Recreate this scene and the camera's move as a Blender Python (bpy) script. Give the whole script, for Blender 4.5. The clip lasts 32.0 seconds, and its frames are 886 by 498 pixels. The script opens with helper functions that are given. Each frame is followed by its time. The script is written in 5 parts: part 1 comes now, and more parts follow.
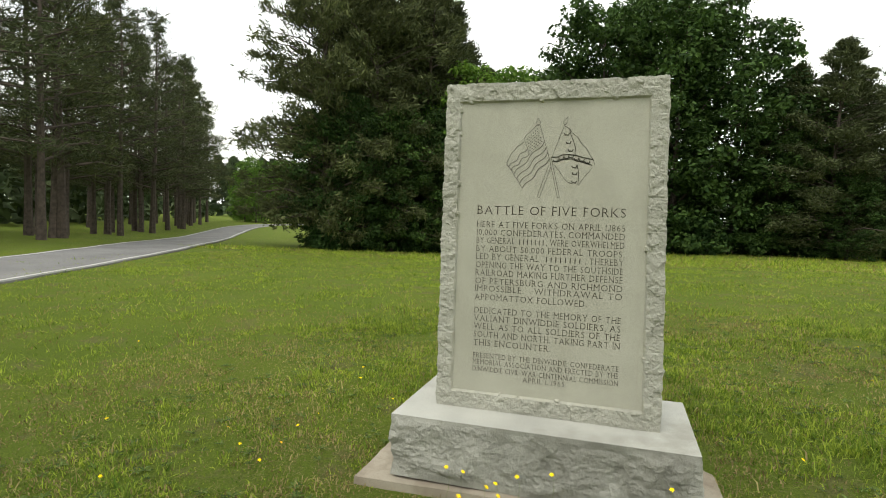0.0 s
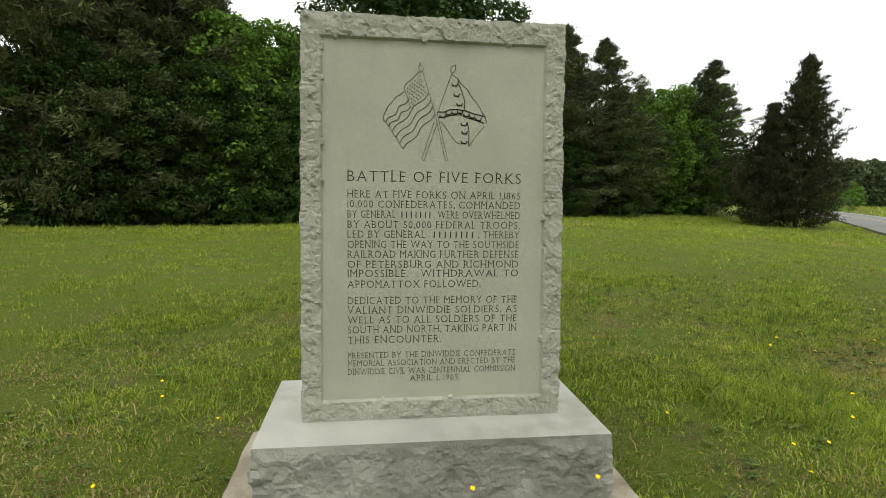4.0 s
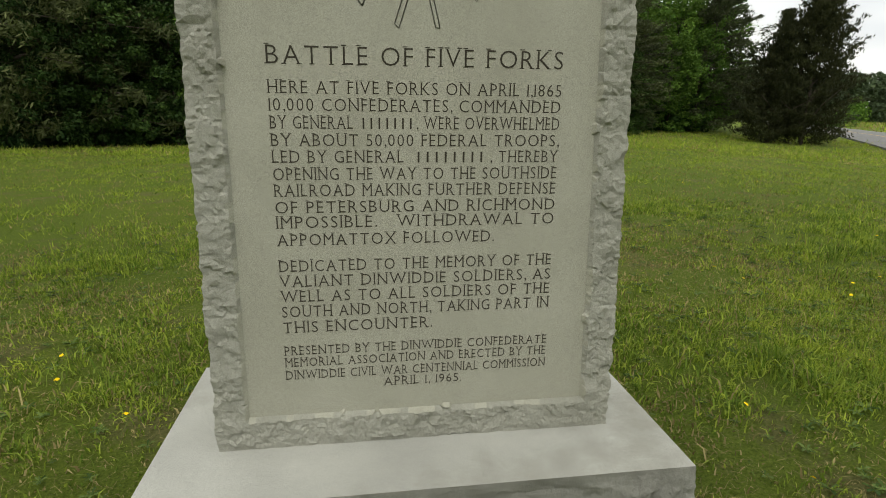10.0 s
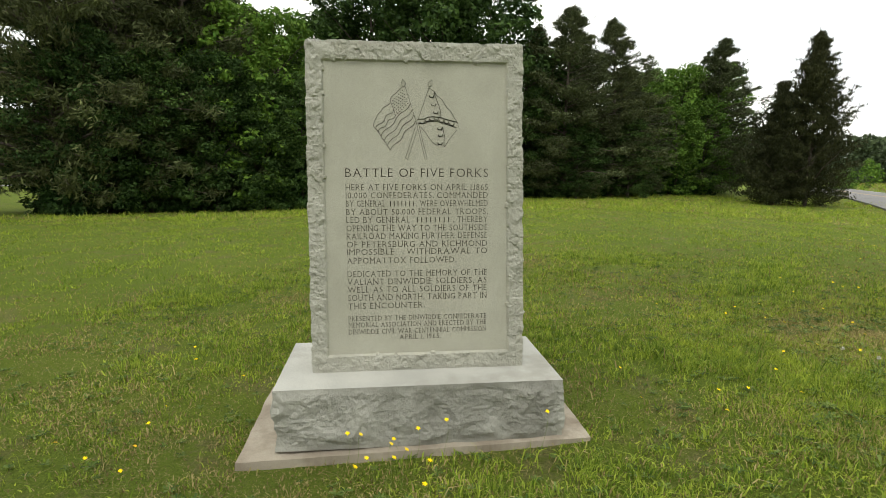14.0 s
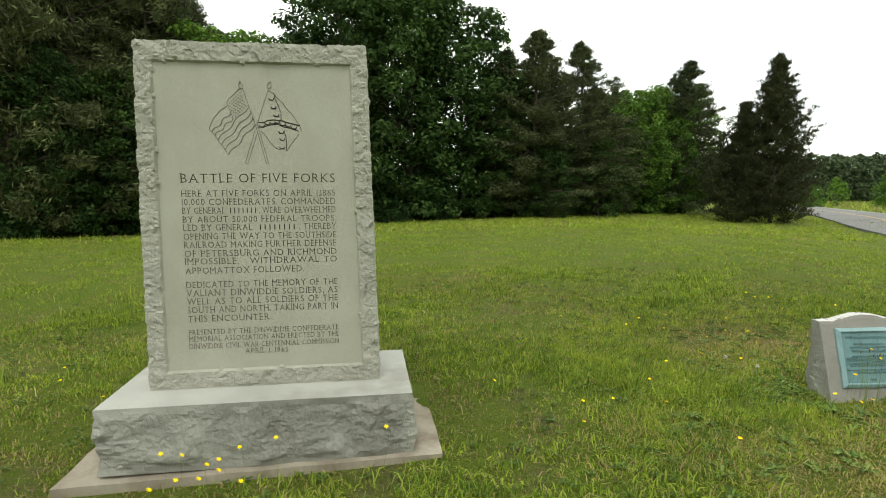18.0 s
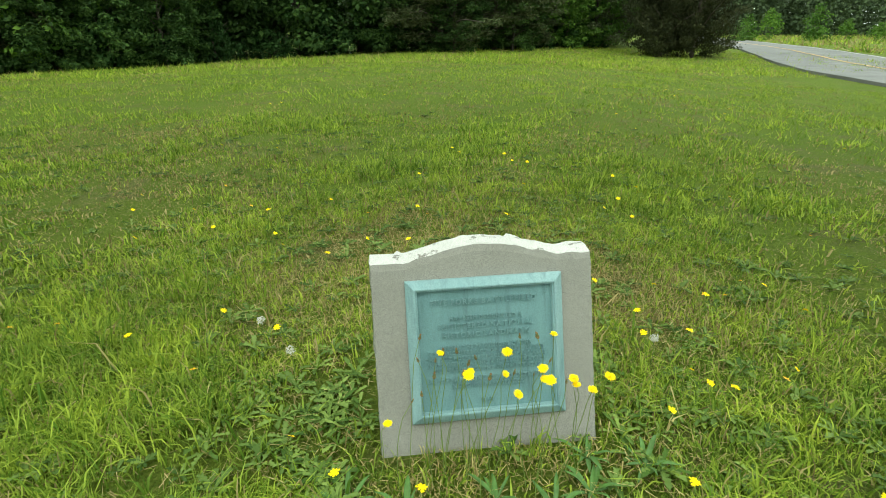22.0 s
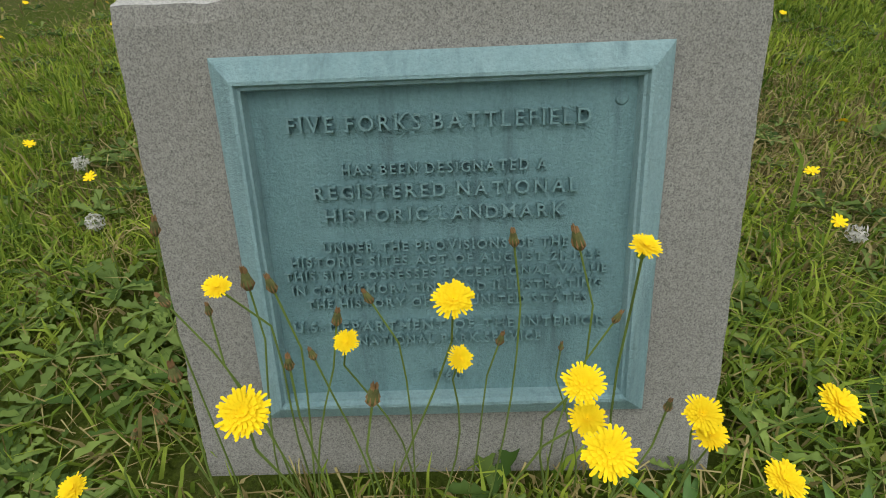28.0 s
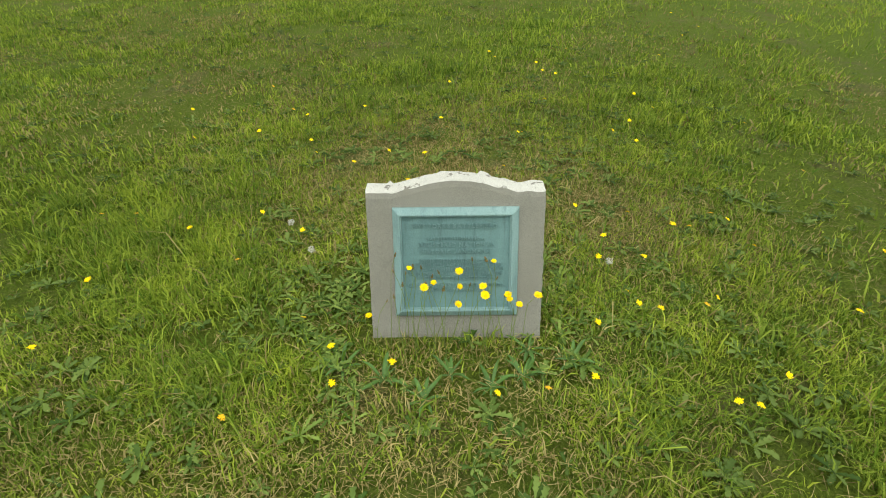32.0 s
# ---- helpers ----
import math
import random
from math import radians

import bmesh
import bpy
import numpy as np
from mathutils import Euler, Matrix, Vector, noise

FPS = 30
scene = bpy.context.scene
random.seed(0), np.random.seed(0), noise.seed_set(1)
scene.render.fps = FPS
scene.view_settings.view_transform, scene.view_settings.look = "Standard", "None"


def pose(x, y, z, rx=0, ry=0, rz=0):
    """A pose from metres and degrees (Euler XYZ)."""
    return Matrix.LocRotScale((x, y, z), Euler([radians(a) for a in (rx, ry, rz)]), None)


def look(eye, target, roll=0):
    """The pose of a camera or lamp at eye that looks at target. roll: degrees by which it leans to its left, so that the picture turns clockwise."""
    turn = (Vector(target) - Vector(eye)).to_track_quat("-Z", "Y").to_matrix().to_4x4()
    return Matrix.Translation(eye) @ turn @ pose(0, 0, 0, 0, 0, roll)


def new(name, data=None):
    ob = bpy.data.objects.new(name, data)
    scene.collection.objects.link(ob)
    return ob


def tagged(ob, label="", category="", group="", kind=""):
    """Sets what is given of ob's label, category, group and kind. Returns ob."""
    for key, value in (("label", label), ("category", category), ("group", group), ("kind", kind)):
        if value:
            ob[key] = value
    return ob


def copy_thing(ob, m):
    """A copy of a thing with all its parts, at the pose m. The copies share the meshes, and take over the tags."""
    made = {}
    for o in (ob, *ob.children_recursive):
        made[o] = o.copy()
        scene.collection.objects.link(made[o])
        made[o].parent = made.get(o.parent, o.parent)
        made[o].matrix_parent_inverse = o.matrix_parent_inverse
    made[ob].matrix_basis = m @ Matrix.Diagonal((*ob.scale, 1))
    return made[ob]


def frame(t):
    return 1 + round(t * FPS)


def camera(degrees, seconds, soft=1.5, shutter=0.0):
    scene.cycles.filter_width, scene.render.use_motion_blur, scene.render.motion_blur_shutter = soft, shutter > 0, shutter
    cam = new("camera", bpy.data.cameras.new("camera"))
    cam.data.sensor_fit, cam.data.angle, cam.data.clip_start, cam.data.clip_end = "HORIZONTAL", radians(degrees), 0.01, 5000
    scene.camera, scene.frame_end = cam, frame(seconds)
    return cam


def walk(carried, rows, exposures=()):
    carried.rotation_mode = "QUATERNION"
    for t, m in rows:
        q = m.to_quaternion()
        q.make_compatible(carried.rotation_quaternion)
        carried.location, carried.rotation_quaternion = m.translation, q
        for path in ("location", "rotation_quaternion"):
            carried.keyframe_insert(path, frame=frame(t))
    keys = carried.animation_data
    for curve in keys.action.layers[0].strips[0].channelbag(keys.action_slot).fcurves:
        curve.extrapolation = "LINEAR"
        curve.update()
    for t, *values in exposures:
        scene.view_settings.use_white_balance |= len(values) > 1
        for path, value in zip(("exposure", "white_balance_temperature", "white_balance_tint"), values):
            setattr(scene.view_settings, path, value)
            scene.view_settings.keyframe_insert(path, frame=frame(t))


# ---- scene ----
import functools

cam = camera(76.83, 32.0, soft=0.95)
PATH = [
    (0.0, pose(0.3596, -3.0249, 1.5408, 86.442, -2.188, 17.296)),
    (0.5, pose(0.1769, -2.9055, 1.5321, 85.914, -1.997, 10.909)),
    (1.0, pose(-0.0056, -2.8071, 1.5150, 85.419, -1.789, 4.878)),
    (1.5, pose(-0.0533, -2.6720, 1.5311, 84.371, -1.439, 0.755)),
    (2.0, pose(-0.1154, -2.5271, 1.5201, 84.125, -1.370, -1.985)),
    (2.5, pose(-0.2363, -2.4939, 1.5293, 84.005, -1.637, -4.005)),
    (3.0, pose(-0.2978, -2.5291, 1.5270, 83.968, -1.617, -5.468)),
    (3.5, pose(-0.2983, -2.5610, 1.5339, 83.839, -1.697, -6.643)),
    (5.5, pose(-0.1452, -2.0005, 1.5062, 82.841, -1.199, -8.149)),
    (6.0, pose(-0.1161, -1.8071, 1.4746, 82.046, -1.288, -8.086)),
    (6.5, pose(-0.1297, -1.6027, 1.4568, 80.856, -1.335, -8.031)),
    (7.0, pose(-0.1628, -1.5002, 1.4362, 79.368, -1.387, -8.089)),
    (7.5, pose(-0.1733, -1.4635, 1.4241, 78.051, -1.341, -8.163)),
    (8.0, pose(-0.1653, -1.4667, 1.4276, 77.121, -1.240, -8.220)),
    (8.5, pose(-0.1566, -1.4727, 1.4344, 76.504, -1.259, -8.255)),
    (9.0, pose(-0.1533, -1.4742, 1.4395, 76.030, -1.233, -8.202)),
    (9.5, pose(-0.1560, -1.4876, 1.4486, 75.727, -1.246, -8.193)),
    (10.0, pose(-0.1491, -1.5319, 1.4575, 75.573, -1.239, -8.166)),
    (10.5, pose(-0.1308, -1.6421, 1.4575, 75.745, -1.050, -8.098)),
    (11.0, pose(-0.1175, -1.8812, 1.4570, 75.971, -0.966, -7.939)),
    (11.5, pose(-0.1285, -2.1370, 1.4809, 76.234, -0.876, -7.708)),
    (12.0, pose(-0.1652, -2.4551, 1.5013, 76.891, -0.770, -7.476)),
    (12.5, pose(-0.1374, -2.6841, 1.5455, 77.876, -0.780, -7.329)),
    (13.0, pose(-0.0663, -2.8944, 1.5586, 79.053, -0.555, -6.925)),
    (13.5, pose(-0.1076, -2.9982, 1.5928, 80.440, -0.578, -6.481)),
    (14.0, pose(-0.1852, -3.0907, 1.5933, 81.974, -0.684, -6.144)),
    (14.5, pose(-0.2021, -3.1318, 1.5914, 83.061, -0.516, -5.981)),
    (16.5, pose(-0.2031, -3.0857, 1.5814, 84.864, -0.553, -5.439)),
    (17.0, pose(-0.1232, -3.0729, 1.5576, 84.949, -0.534, -5.363)),
    (17.5, pose(0.1980, -3.0605, 1.5195, 84.798, -0.157, -5.892)),
    (18.0, pose(0.5637, -3.0683, 1.5061, 84.220, -0.231, -7.883)),
    (18.5, pose(0.9176, -2.9569, 1.4673, 83.551, -0.368, -9.255)),
    (19.0, pose(1.3080, -2.8049, 1.4545, 82.731, -0.303, -10.353)),
    (19.5, pose(1.7302, -2.6135, 1.4185, 82.098, -0.619, -11.669)),
    (20.0, pose(2.0713, -2.3760, 1.3877, 80.246, -0.912, -12.636)),
    (20.5, pose(2.3687, -2.1117, 1.3855, 77.501, -1.794, -13.561)),
    (21.0, pose(2.7076, -1.8948, 1.3653, 75.552, -0.521, -13.716)),
    (21.5, pose(2.9302, -1.6171, 1.3209, 71.694, -0.599, -13.871)),
    (22.0, pose(3.1053, -1.3474, 1.2699, 68.350, -0.217, -13.996)),
    (22.5, pose(3.3121, -1.0845, 1.1551, 66.916, 0.324, -13.615)),
    (23.0, pose(3.4008, -0.8442, 1.0256, 60.479, 0.895, -13.009)),
    (23.5, pose(3.4081, -0.7205, 0.8873, 57.355, 1.552, -12.221)),
    (24.0, pose(3.4221, -0.6881, 0.8293, 55.643, 2.315, -11.035)),
    (24.5, pose(3.4070, -0.6824, 0.8399, 55.292, 1.509, -11.286)),
    (26.5, pose(3.4283, -0.6612, 0.8637, 51.514, 0.700, -8.844)),
    (27.0, pose(3.4285, -0.6447, 0.8520, 52.357, 0.780, -8.192)),
    (27.5, pose(3.4265, -0.6419, 0.8529, 53.144, 0.840, -7.778)),
    (28.0, pose(3.4410, -0.6527, 0.8545, 53.887, 0.931, -7.224)),
    (28.5, pose(3.4437, -0.6561, 0.8556, 54.529, 0.785, -7.211)),
    (29.0, pose(3.4437, -0.6626, 0.8567, 55.095, 0.740, -7.259)),
    (29.5, pose(3.4374, -0.6935, 0.8951, 55.182, 0.458, -7.427)),
    (30.0, pose(3.4236, -0.7849, 1.0155, 55.309, -0.397, -7.449)),
    (30.5, pose(3.4129, -0.9620, 1.2397, 55.421, -0.830, -7.325)),
    (31.0, pose(3.3361, -1.2004, 1.4011, 55.275, -0.602, -7.249)),
    (31.5, pose(3.2829, -1.4052, 1.4859, 55.149, -0.945, -7.230)),
    (32.0, pose(3.2709, -1.6223, 1.5377, 56.154, -0.555, -7.089)),
]
walk(cam, PATH, exposures=((0.0, 0.08, 6500, 8), (1.0, -0.05, 6500, 8), (3.5, -0.14, 6500, 7), (5.5, -0.22, 6500, 7), (7.0, -0.32, 6500, 7), (9.5, -0.4, 6500, 8), (10.5, -0.32, 6500, 8), (12.0, -0.16, 6500, 9), (14.0, 0.0, 6500, 9),
     (17.0, 0.0, 6500, 7), (19.0, 0.02, 6450, 1), (20.0, 0.47, 6400, 2), (21.0, 0.47, 6300, -1), (22.0, 0.28, 6250, -10), (23.0, -0.26, 6500, -15), (23.6, -0.4, 6250, -13), (24.3, -0.5, 6250, -12), (26.5, -0.45, 6150, 7), (29.2, -0.44, 6150, 9), (30.0, -0.38, 6400, 8), (31.0, -0.12, 6650, 6), (32.0, 0.02, 6600, 0)))

# ---- world and light: bright overcast sky ----
world = bpy.data.worlds.new("overcast_sky")
scene.world = world
world.use_nodes = True
wn, wl = world.node_tree.nodes, world.node_tree.links
wn.clear()
w_out = wn.new("ShaderNodeOutputWorld")
w_bg = wn.new("ShaderNodeBackground")
w_sky = wn.new("ShaderNodeTexSky")
w_sky.sky_type = "NISHITA"
w_sky.sun_disc = False
w_sky.sun_elevation = radians(58)
w_sky.sun_rotation = radians(200)
w_sky.dust_density = 4.0
w_sky.ozone_density = 0.6
w_co = wn.new("ShaderNodeTexCoord")
w_map = wn.new("ShaderNodeMapping")
w_map.inputs["Scale"].default_value = (1.0, 1.0, 3.2)
w_noise = wn.new("ShaderNodeTexNoise")
w_noise.inputs["Scale"].default_value = 2.1
w_noise.inputs["Detail"].default_value = 5.0
w_ramp = wn.new("ShaderNodeValToRGB")
w_ramp.color_ramp.elements[0].position, w_ramp.color_ramp.elements[0].color = 0.36, (9.6, 9.8, 9.9, 1)
w_ramp.color_ramp.elements[1].position, w_ramp.color_ramp.elements[1].color = 0.62, (15.0, 14.8, 13.6, 1)
w_mix = wn.new("ShaderNodeMix")
w_mix.data_type = "RGBA"
w_mix.inputs["Factor"].default_value = 0.9
wl.new(w_co.outputs["Generated"], w_map.inputs["Vector"])
wl.new(w_map.outputs["Vector"], w_noise.inputs["Vector"])
wl.new(w_noise.outputs["Fac"], w_ramp.inputs["Fac"])
wl.new(w_sky.outputs["Color"], w_mix.inputs["A"])
wl.new(w_ramp.outputs["Color"], w_mix.inputs["B"])
wl.new(w_mix.outputs["Result"], w_bg.inputs["Color"])
wl.new(w_bg.outputs["Background"], w_out.inputs["Surface"])
w_bg.inputs["Strength"].default_value = 0.13

sun = new("sun", bpy.data.lights.new("sun", "SUN"))
sun.data.energy, sun.data.angle, sun.data.color = 1.2, radians(25), (1.0, 0.96, 0.9)
sun.matrix_world = look((0, 0, 30), (6, 17, 0))

# ---- materials ----


def material(name, rough=0.8, metal=0.0):
    m = bpy.data.materials.new(name)
    m.use_nodes = True
    b = m.node_tree.nodes["Principled BSDF"]
    b.inputs["Roughness"].default_value = rough
    b.inputs["Metallic"].default_value = metal
    b.inputs["Specular IOR Level"].default_value = 0.3
    return m, m.node_tree.nodes, m.node_tree.links, b


def noise_node(n, l, scale, detail=4.0, rough=0.55, coord="Object", stretch=None):
    co = n.new("ShaderNodeTexCoord")
    src = co.outputs[coord]
    if stretch:
        mp = n.new("ShaderNodeMapping")
        mp.inputs["Scale"].default_value = stretch
        l.new(src, mp.inputs["Vector"])
        src = mp.outputs["Vector"]
    t = n.new("ShaderNodeTexNoise")
    t.inputs["Scale"].default_value = scale
    t.inputs["Detail"].default_value = detail
    t.inputs["Roughness"].default_value = rough
    l.new(src, t.inputs["Vector"])
    return t.outputs["Fac"]


def ramp(n, l, fac, stops):
    r = n.new("ShaderNodeValToRGB")
    e = r.color_ramp.elements
    while len(e) < len(stops):
        e.new(0.5)
    for el, (p, c) in zip(e, stops):
        el.position, el.color = p, (*c, 1)
    l.new(fac, r.inputs["Fac"])
    return r.outputs["Color"]


def blend(n, l, a, b, fac, mode="MIX"):
    m = n.new("ShaderNodeMix")
    m.data_type, m.blend_type = "RGBA", mode
    for sock, v in ((m.inputs["A"], a), (m.inputs["B"], b), (m.inputs["Factor"], fac)):
        if hasattr(v, "is_output"):
            l.new(v, sock)
        elif isinstance(v, tuple):
            sock.default_value = (*v, 1)
        else:
            sock.default_value = v
    return m.outputs["Result"]


def bump(n, l, b, height, strength, dist):
    k = n.new("ShaderNodeBump")
    k.inputs["Strength"].default_value, k.inputs["Distance"].default_value = strength, dist
    l.new(height, k.inputs["Height"])
    l.new(k.outputs["Normal"], b.inputs["Normal"])


def stone_material(name, dark, light, stain, speck=0.35, stain_lo=0.52, stain_hi=0.75, bumpy=0.25, blot=2.2):
    m, n, l, b = material(name, 0.85)
    base = ramp(n, l, noise_node(n, l, 3.0, 6), [(0.3, dark), (0.7, light)])
    grain = ramp(n, l, noise_node(n, l, 640.0, 3, 0.75), [(0.32, (0.45, 0.45, 0.45)), (0.5, (1, 1, 1)), (0.72, (1.15, 1.15, 1.12))])
    col = blend(n, l, base, grain, speck, "MULTIPLY")
    mott = ramp(n, l, noise_node(n, l, 230.0, 4, 0.8), [(0.34, (0.86, 0.855, 0.84)), (0.5, (1, 1, 1)), (0.68, (1.08, 1.08, 1.075))])
    col = blend(n, l, col, mott, min(1.0, speck * 1.3), "MULTIPLY")
    vor = n.new("ShaderNodeTexVoronoi")
    vor.inputs["Scale"].default_value = 760.0
    co = n.new("ShaderNodeTexCoord")
    l.new(co.outputs["Object"], vor.inputs["Vector"])
    cell = n.new("ShaderNodeRGBToBW")
    l.new(vor.outputs["Color"], cell.inputs["Color"])
    xtal = ramp(n, l, cell.outputs["Val"], [(0.2, (0.6, 0.6, 0.61)), (0.42, (0.97, 0.97, 0.97)), (0.65, (1.04, 1.04, 1.03)), (0.85, (1.22, 1.21, 1.19))])
    col = blend(n, l, col, xtal, min(1.0, speck * 0.8), "MULTIPLY")
    st = ramp(n, l, noise_node(n, l, blot, 7, 0.62, stretch=(1.0, 1.0, 0.35)), [(stain_lo, (0, 0, 0)), (stain_hi, (1, 1, 1))])
    sep = n.new("ShaderNodeRGBToBW")
    l.new(st, sep.inputs["Color"])
    col = blend(n, l, col, stain, sep.outputs["Val"])
    l.new(col, b.inputs["Base Color"])
    bump(n, l, b, noise_node(n, l, 75.0, 7, 0.8), bumpy, 0.010)
    return m


M_panel = stone_material("sawn_limestone", (0.385, 0.38, 0.31), (0.455, 0.45, 0.375), (0.335, 0.328, 0.265), 0.8, bumpy=0.15)
M_rock = stone_material("rock_faced_granite", (0.38, 0.38, 0.32), (0.50, 0.495, 0.425), (0.30, 0.29, 0.23), 0.7, bumpy=0.9)
M_base = stone_material("weathered_grey_granite", (0.32, 0.32, 0.28), (0.44, 0.438, 0.385), (0.215, 0.212, 0.182), 0.85, 0.48, 0.68, 0.9)
M_ledge = stone_material("dressed_pale_granite", (0.39, 0.39, 0.355), (0.50, 0.50, 0.455), (0.25, 0.245, 0.205), 0.55, bumpy=0.3)
M_slab = stone_material("weathered_concrete", (0.28, 0.24, 0.185), (0.43, 0.385, 0.305), (0.19, 0.155, 0.112), 0.5, 0.48, 0.7, 0.7, 3.5)
M_marker = stone_material("sawn_grey_granite", (0.26, 0.25, 0.225), (0.32, 0.31, 0.28), (0.37, 0.335, 0.265), 0.9, 0.56, 0.78, 0.3)
M_marker_top = stone_material("broken_white_granite", (0.60, 0.585, 0.555), (0.76, 0.745, 0.71), (0.19, 0.175, 0.15), 0.45, 0.58, 0.64, 0.8, 34.0)
# Flag carving: the shade inside its grooves is put into this dark colour.
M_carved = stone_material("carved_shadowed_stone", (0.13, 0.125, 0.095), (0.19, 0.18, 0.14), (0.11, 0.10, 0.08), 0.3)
# Letters stand proud; the V-cut's shade and its staining are put into their colour.
M_letter = stone_material("stained_shaded_inscription", (0.045, 0.04, 0.028), (0.07, 0.06, 0.045), (0.04, 0.035, 0.026), 0.3)


def plain(name, colour, rough=0.7, spread=0.25, scale=12.0, metal=0.0):
    m, n, l, b = material(name, rough, metal)
    lo, hi = tuple(c * (1 - spread) for c in colour), tuple(min(1, c * (1 + spread)) for c in colour)
    l.new(ramp(n, l, noise_node(n, l, scale, 5), [(0.3, lo), (0.7, hi)]), b.inputs["Base Color"])
    return m


def bronze(name, lo, hi, dark):
    m, n, l, b = material(name, 0.5, 0.0)
    b.inputs["Specular IOR Level"].default_value = 0.5
    base = ramp(n, l, noise_node(n, l, 7.0, 7, 0.7, stretch=(1.6, 1, 0.35)), [(0.32, lo), (0.66, hi)])
    fine = ramp(n, l, noise_node(n, l, 260.0, 4, 0.75), [(0.3, (0.78, 0.8, 0.8)), (0.5, (1, 1, 1)), (0.72, (1.18, 1.18, 1.2))])
    base = blend(n, l, base, fine, 0.8, "MULTIPLY")
    runs = ramp(n, l, noise_node(n, l, 26.0, 6, 0.7, stretch=(2.2, 1, 0.22)), [(0.52, (0, 0, 0)), (0.78, (1, 1, 1))])
    sep = n.new("ShaderNodeRGBToBW")
    l.new(runs, sep.inputs["Color"])
    l.new(blend(n, l, base, dark, sep.outputs["Val"]), b.inputs["Base Color"])
    bump(n, l, b, noise_node(n, l, 330.0, 4, 0.7), 0.75, 0.004)
    return m


M_bronze = bronze("patinated_bronze", (0.112, 0.212, 0.220), (0.168, 0.295, 0.305), (0.08, 0.14, 0.15))
# Raised letters: the light their relief catches is put into a paler bronze.
M_bronze_letter = bronze("lit_bronze_letters", (0.14, 0.255, 0.26), (0.20, 0.33, 0.335), (0.1, 0.17, 0.178))
M_bronze_edge = bronze("pale_patinated_bronze", (0.18, 0.305, 0.32), (0.29, 0.425, 0.435), (0.125, 0.21, 0.22))


def leaf_material(name, lo, hi, rough=0.6, trans=0.25, big=0.35, clumps=0.0):
    """Leaf colour that varies from leaf to leaf and from limb to limb, with some light through the leaf."""
    m, n, l, b = material(name, rough)
    b.inputs["Specular IOR Level"].default_value = 0.12
    geo = n.new("ShaderNodeNewGeometry")
    info = n.new("ShaderNodeObjectInfo")
    c1 = ramp(n, l, geo.outputs["Random Per Island"], [(0.0, lo), (1.0, hi)])
    patch = ramp(n, l, noise_node(n, l, 0.45, 3), [(0.3, (1 - big,) * 3), (0.7, (1 + big * 0.6,) * 3)])
    c2 = blend(n, l, c1, patch, 1.0, "MULTIPLY")
    if clumps:
        tuft = ramp(n, l, noise_node(n, l, 4.5, 4, 0.65), [(0.3, (1 - clumps, 1 - 0.8 * clumps, 1 - 0.6 * clumps)), (0.52, (1, 1, 1)), (0.72, (1 + 0.7 * clumps, 1 + 0.5 * clumps, 1 + 0.2 * clumps))])
        c2 = blend(n, l, c2, tuft, 1.0, "MULTIPLY")
    tree = ramp(n, l, info.outputs["Random"], [(0.0, (0.78, 0.8, 0.78)), (1.0, (1.2, 1.15, 1.0))])
    c3 = blend(n, l, c2, tree, 1.0, "MULTIPLY")
    l.new(c3, b.inputs["Base Color"])
    t = n.new("ShaderNodeBsdfTranslucent")
    l.new(c3, t.inputs["Color"])
    mx = n.new("ShaderNodeMixShader")
    mx.inputs["Fac"].default_value = trans
    l.new(b.outputs["BSDF"], mx.inputs[1])
    l.new(t.outputs["BSDF"], mx.inputs[2])
    l.new(mx.outputs["Shader"], n["Material Output"].inputs["Surface"])
    return m


M_oak = leaf_material("oak_leaves", (0.024, 0.055, 0.015), (0.078, 0.138, 0.034), big=0.5)
M_light = leaf_material("young_leaves", (0.06, 0.14, 0.02), (0.16, 0.27, 0.045))
M_pine = leaf_material("pine_needles", (0.047, 0.062, 0.027), (0.115, 0.135, 0.058), trans=0.1, big=0.4)
M_cedar = leaf_material("cedar_sprays", (0.026, 0.034, 0.014), (0.068, 0.072, 0.03), trans=0.08)
M_shrub = leaf_material("shrub_leaves", (0.02, 0.05, 0.012), (0.05, 0.105, 0.028))
# Far woods: the haze of distance is put into this paler, greyer green.
M_far = leaf_material("hazy_distant_leaves", (0.055, 0.085, 0.045), (0.105, 0.145, 0.07), trans=0.15)
M_grass = leaf_material("grass_blades", (0.095, 0.178, 0.017), (0.385, 0.475, 0.068), trans=0.35, big=0.12, clumps=0.42)
M_straw = leaf_material("dry_grass", (0.17, 0.14, 0.055), (0.42, 0.36, 0.17), trans=0.25)
M_weed = leaf_material("broad_weed_leaves", (0.05, 0.098, 0.018), (0.21, 0.29, 0.075), rough=0.5, trans=0.25)
M_plantain = plain("plantain_leaves", (0.075, 0.15, 0.03), 0.5, 0.3, 30.0)
M_bark = plain("pine_bark", (0.08, 0.064, 0.052), 0.95, 0.4, 6.0)
M_stem = plain("green_flower_stem", (0.16, 0.225, 0.045), 0.6, 0.3)
M_bud = plain("brown_flower_bud", (0.26, 0.15, 0.065), 0.8, 0.4, 60.0)
M_calyx = plain("green_brown_calyx", (0.13, 0.135, 0.045), 0.75, 0.45, 160.0)
M_yellow = plain("yellow_petals", (0.92, 0.67, 0.003), 0.9, 0.1, 40.0)
M_orange = plain("fading_orange_petals", (0.85, 0.48, 0.01), 0.6, 0.2, 40.0)
M_fluff = plain("white_seed_fluff", (0.6, 0.58, 0.52), 0.9, 0.1, 40.0)
M_line_w = plain("worn_white_road_paint", (0.5, 0.49, 0.46), 0.7, 0.15, 8.0)
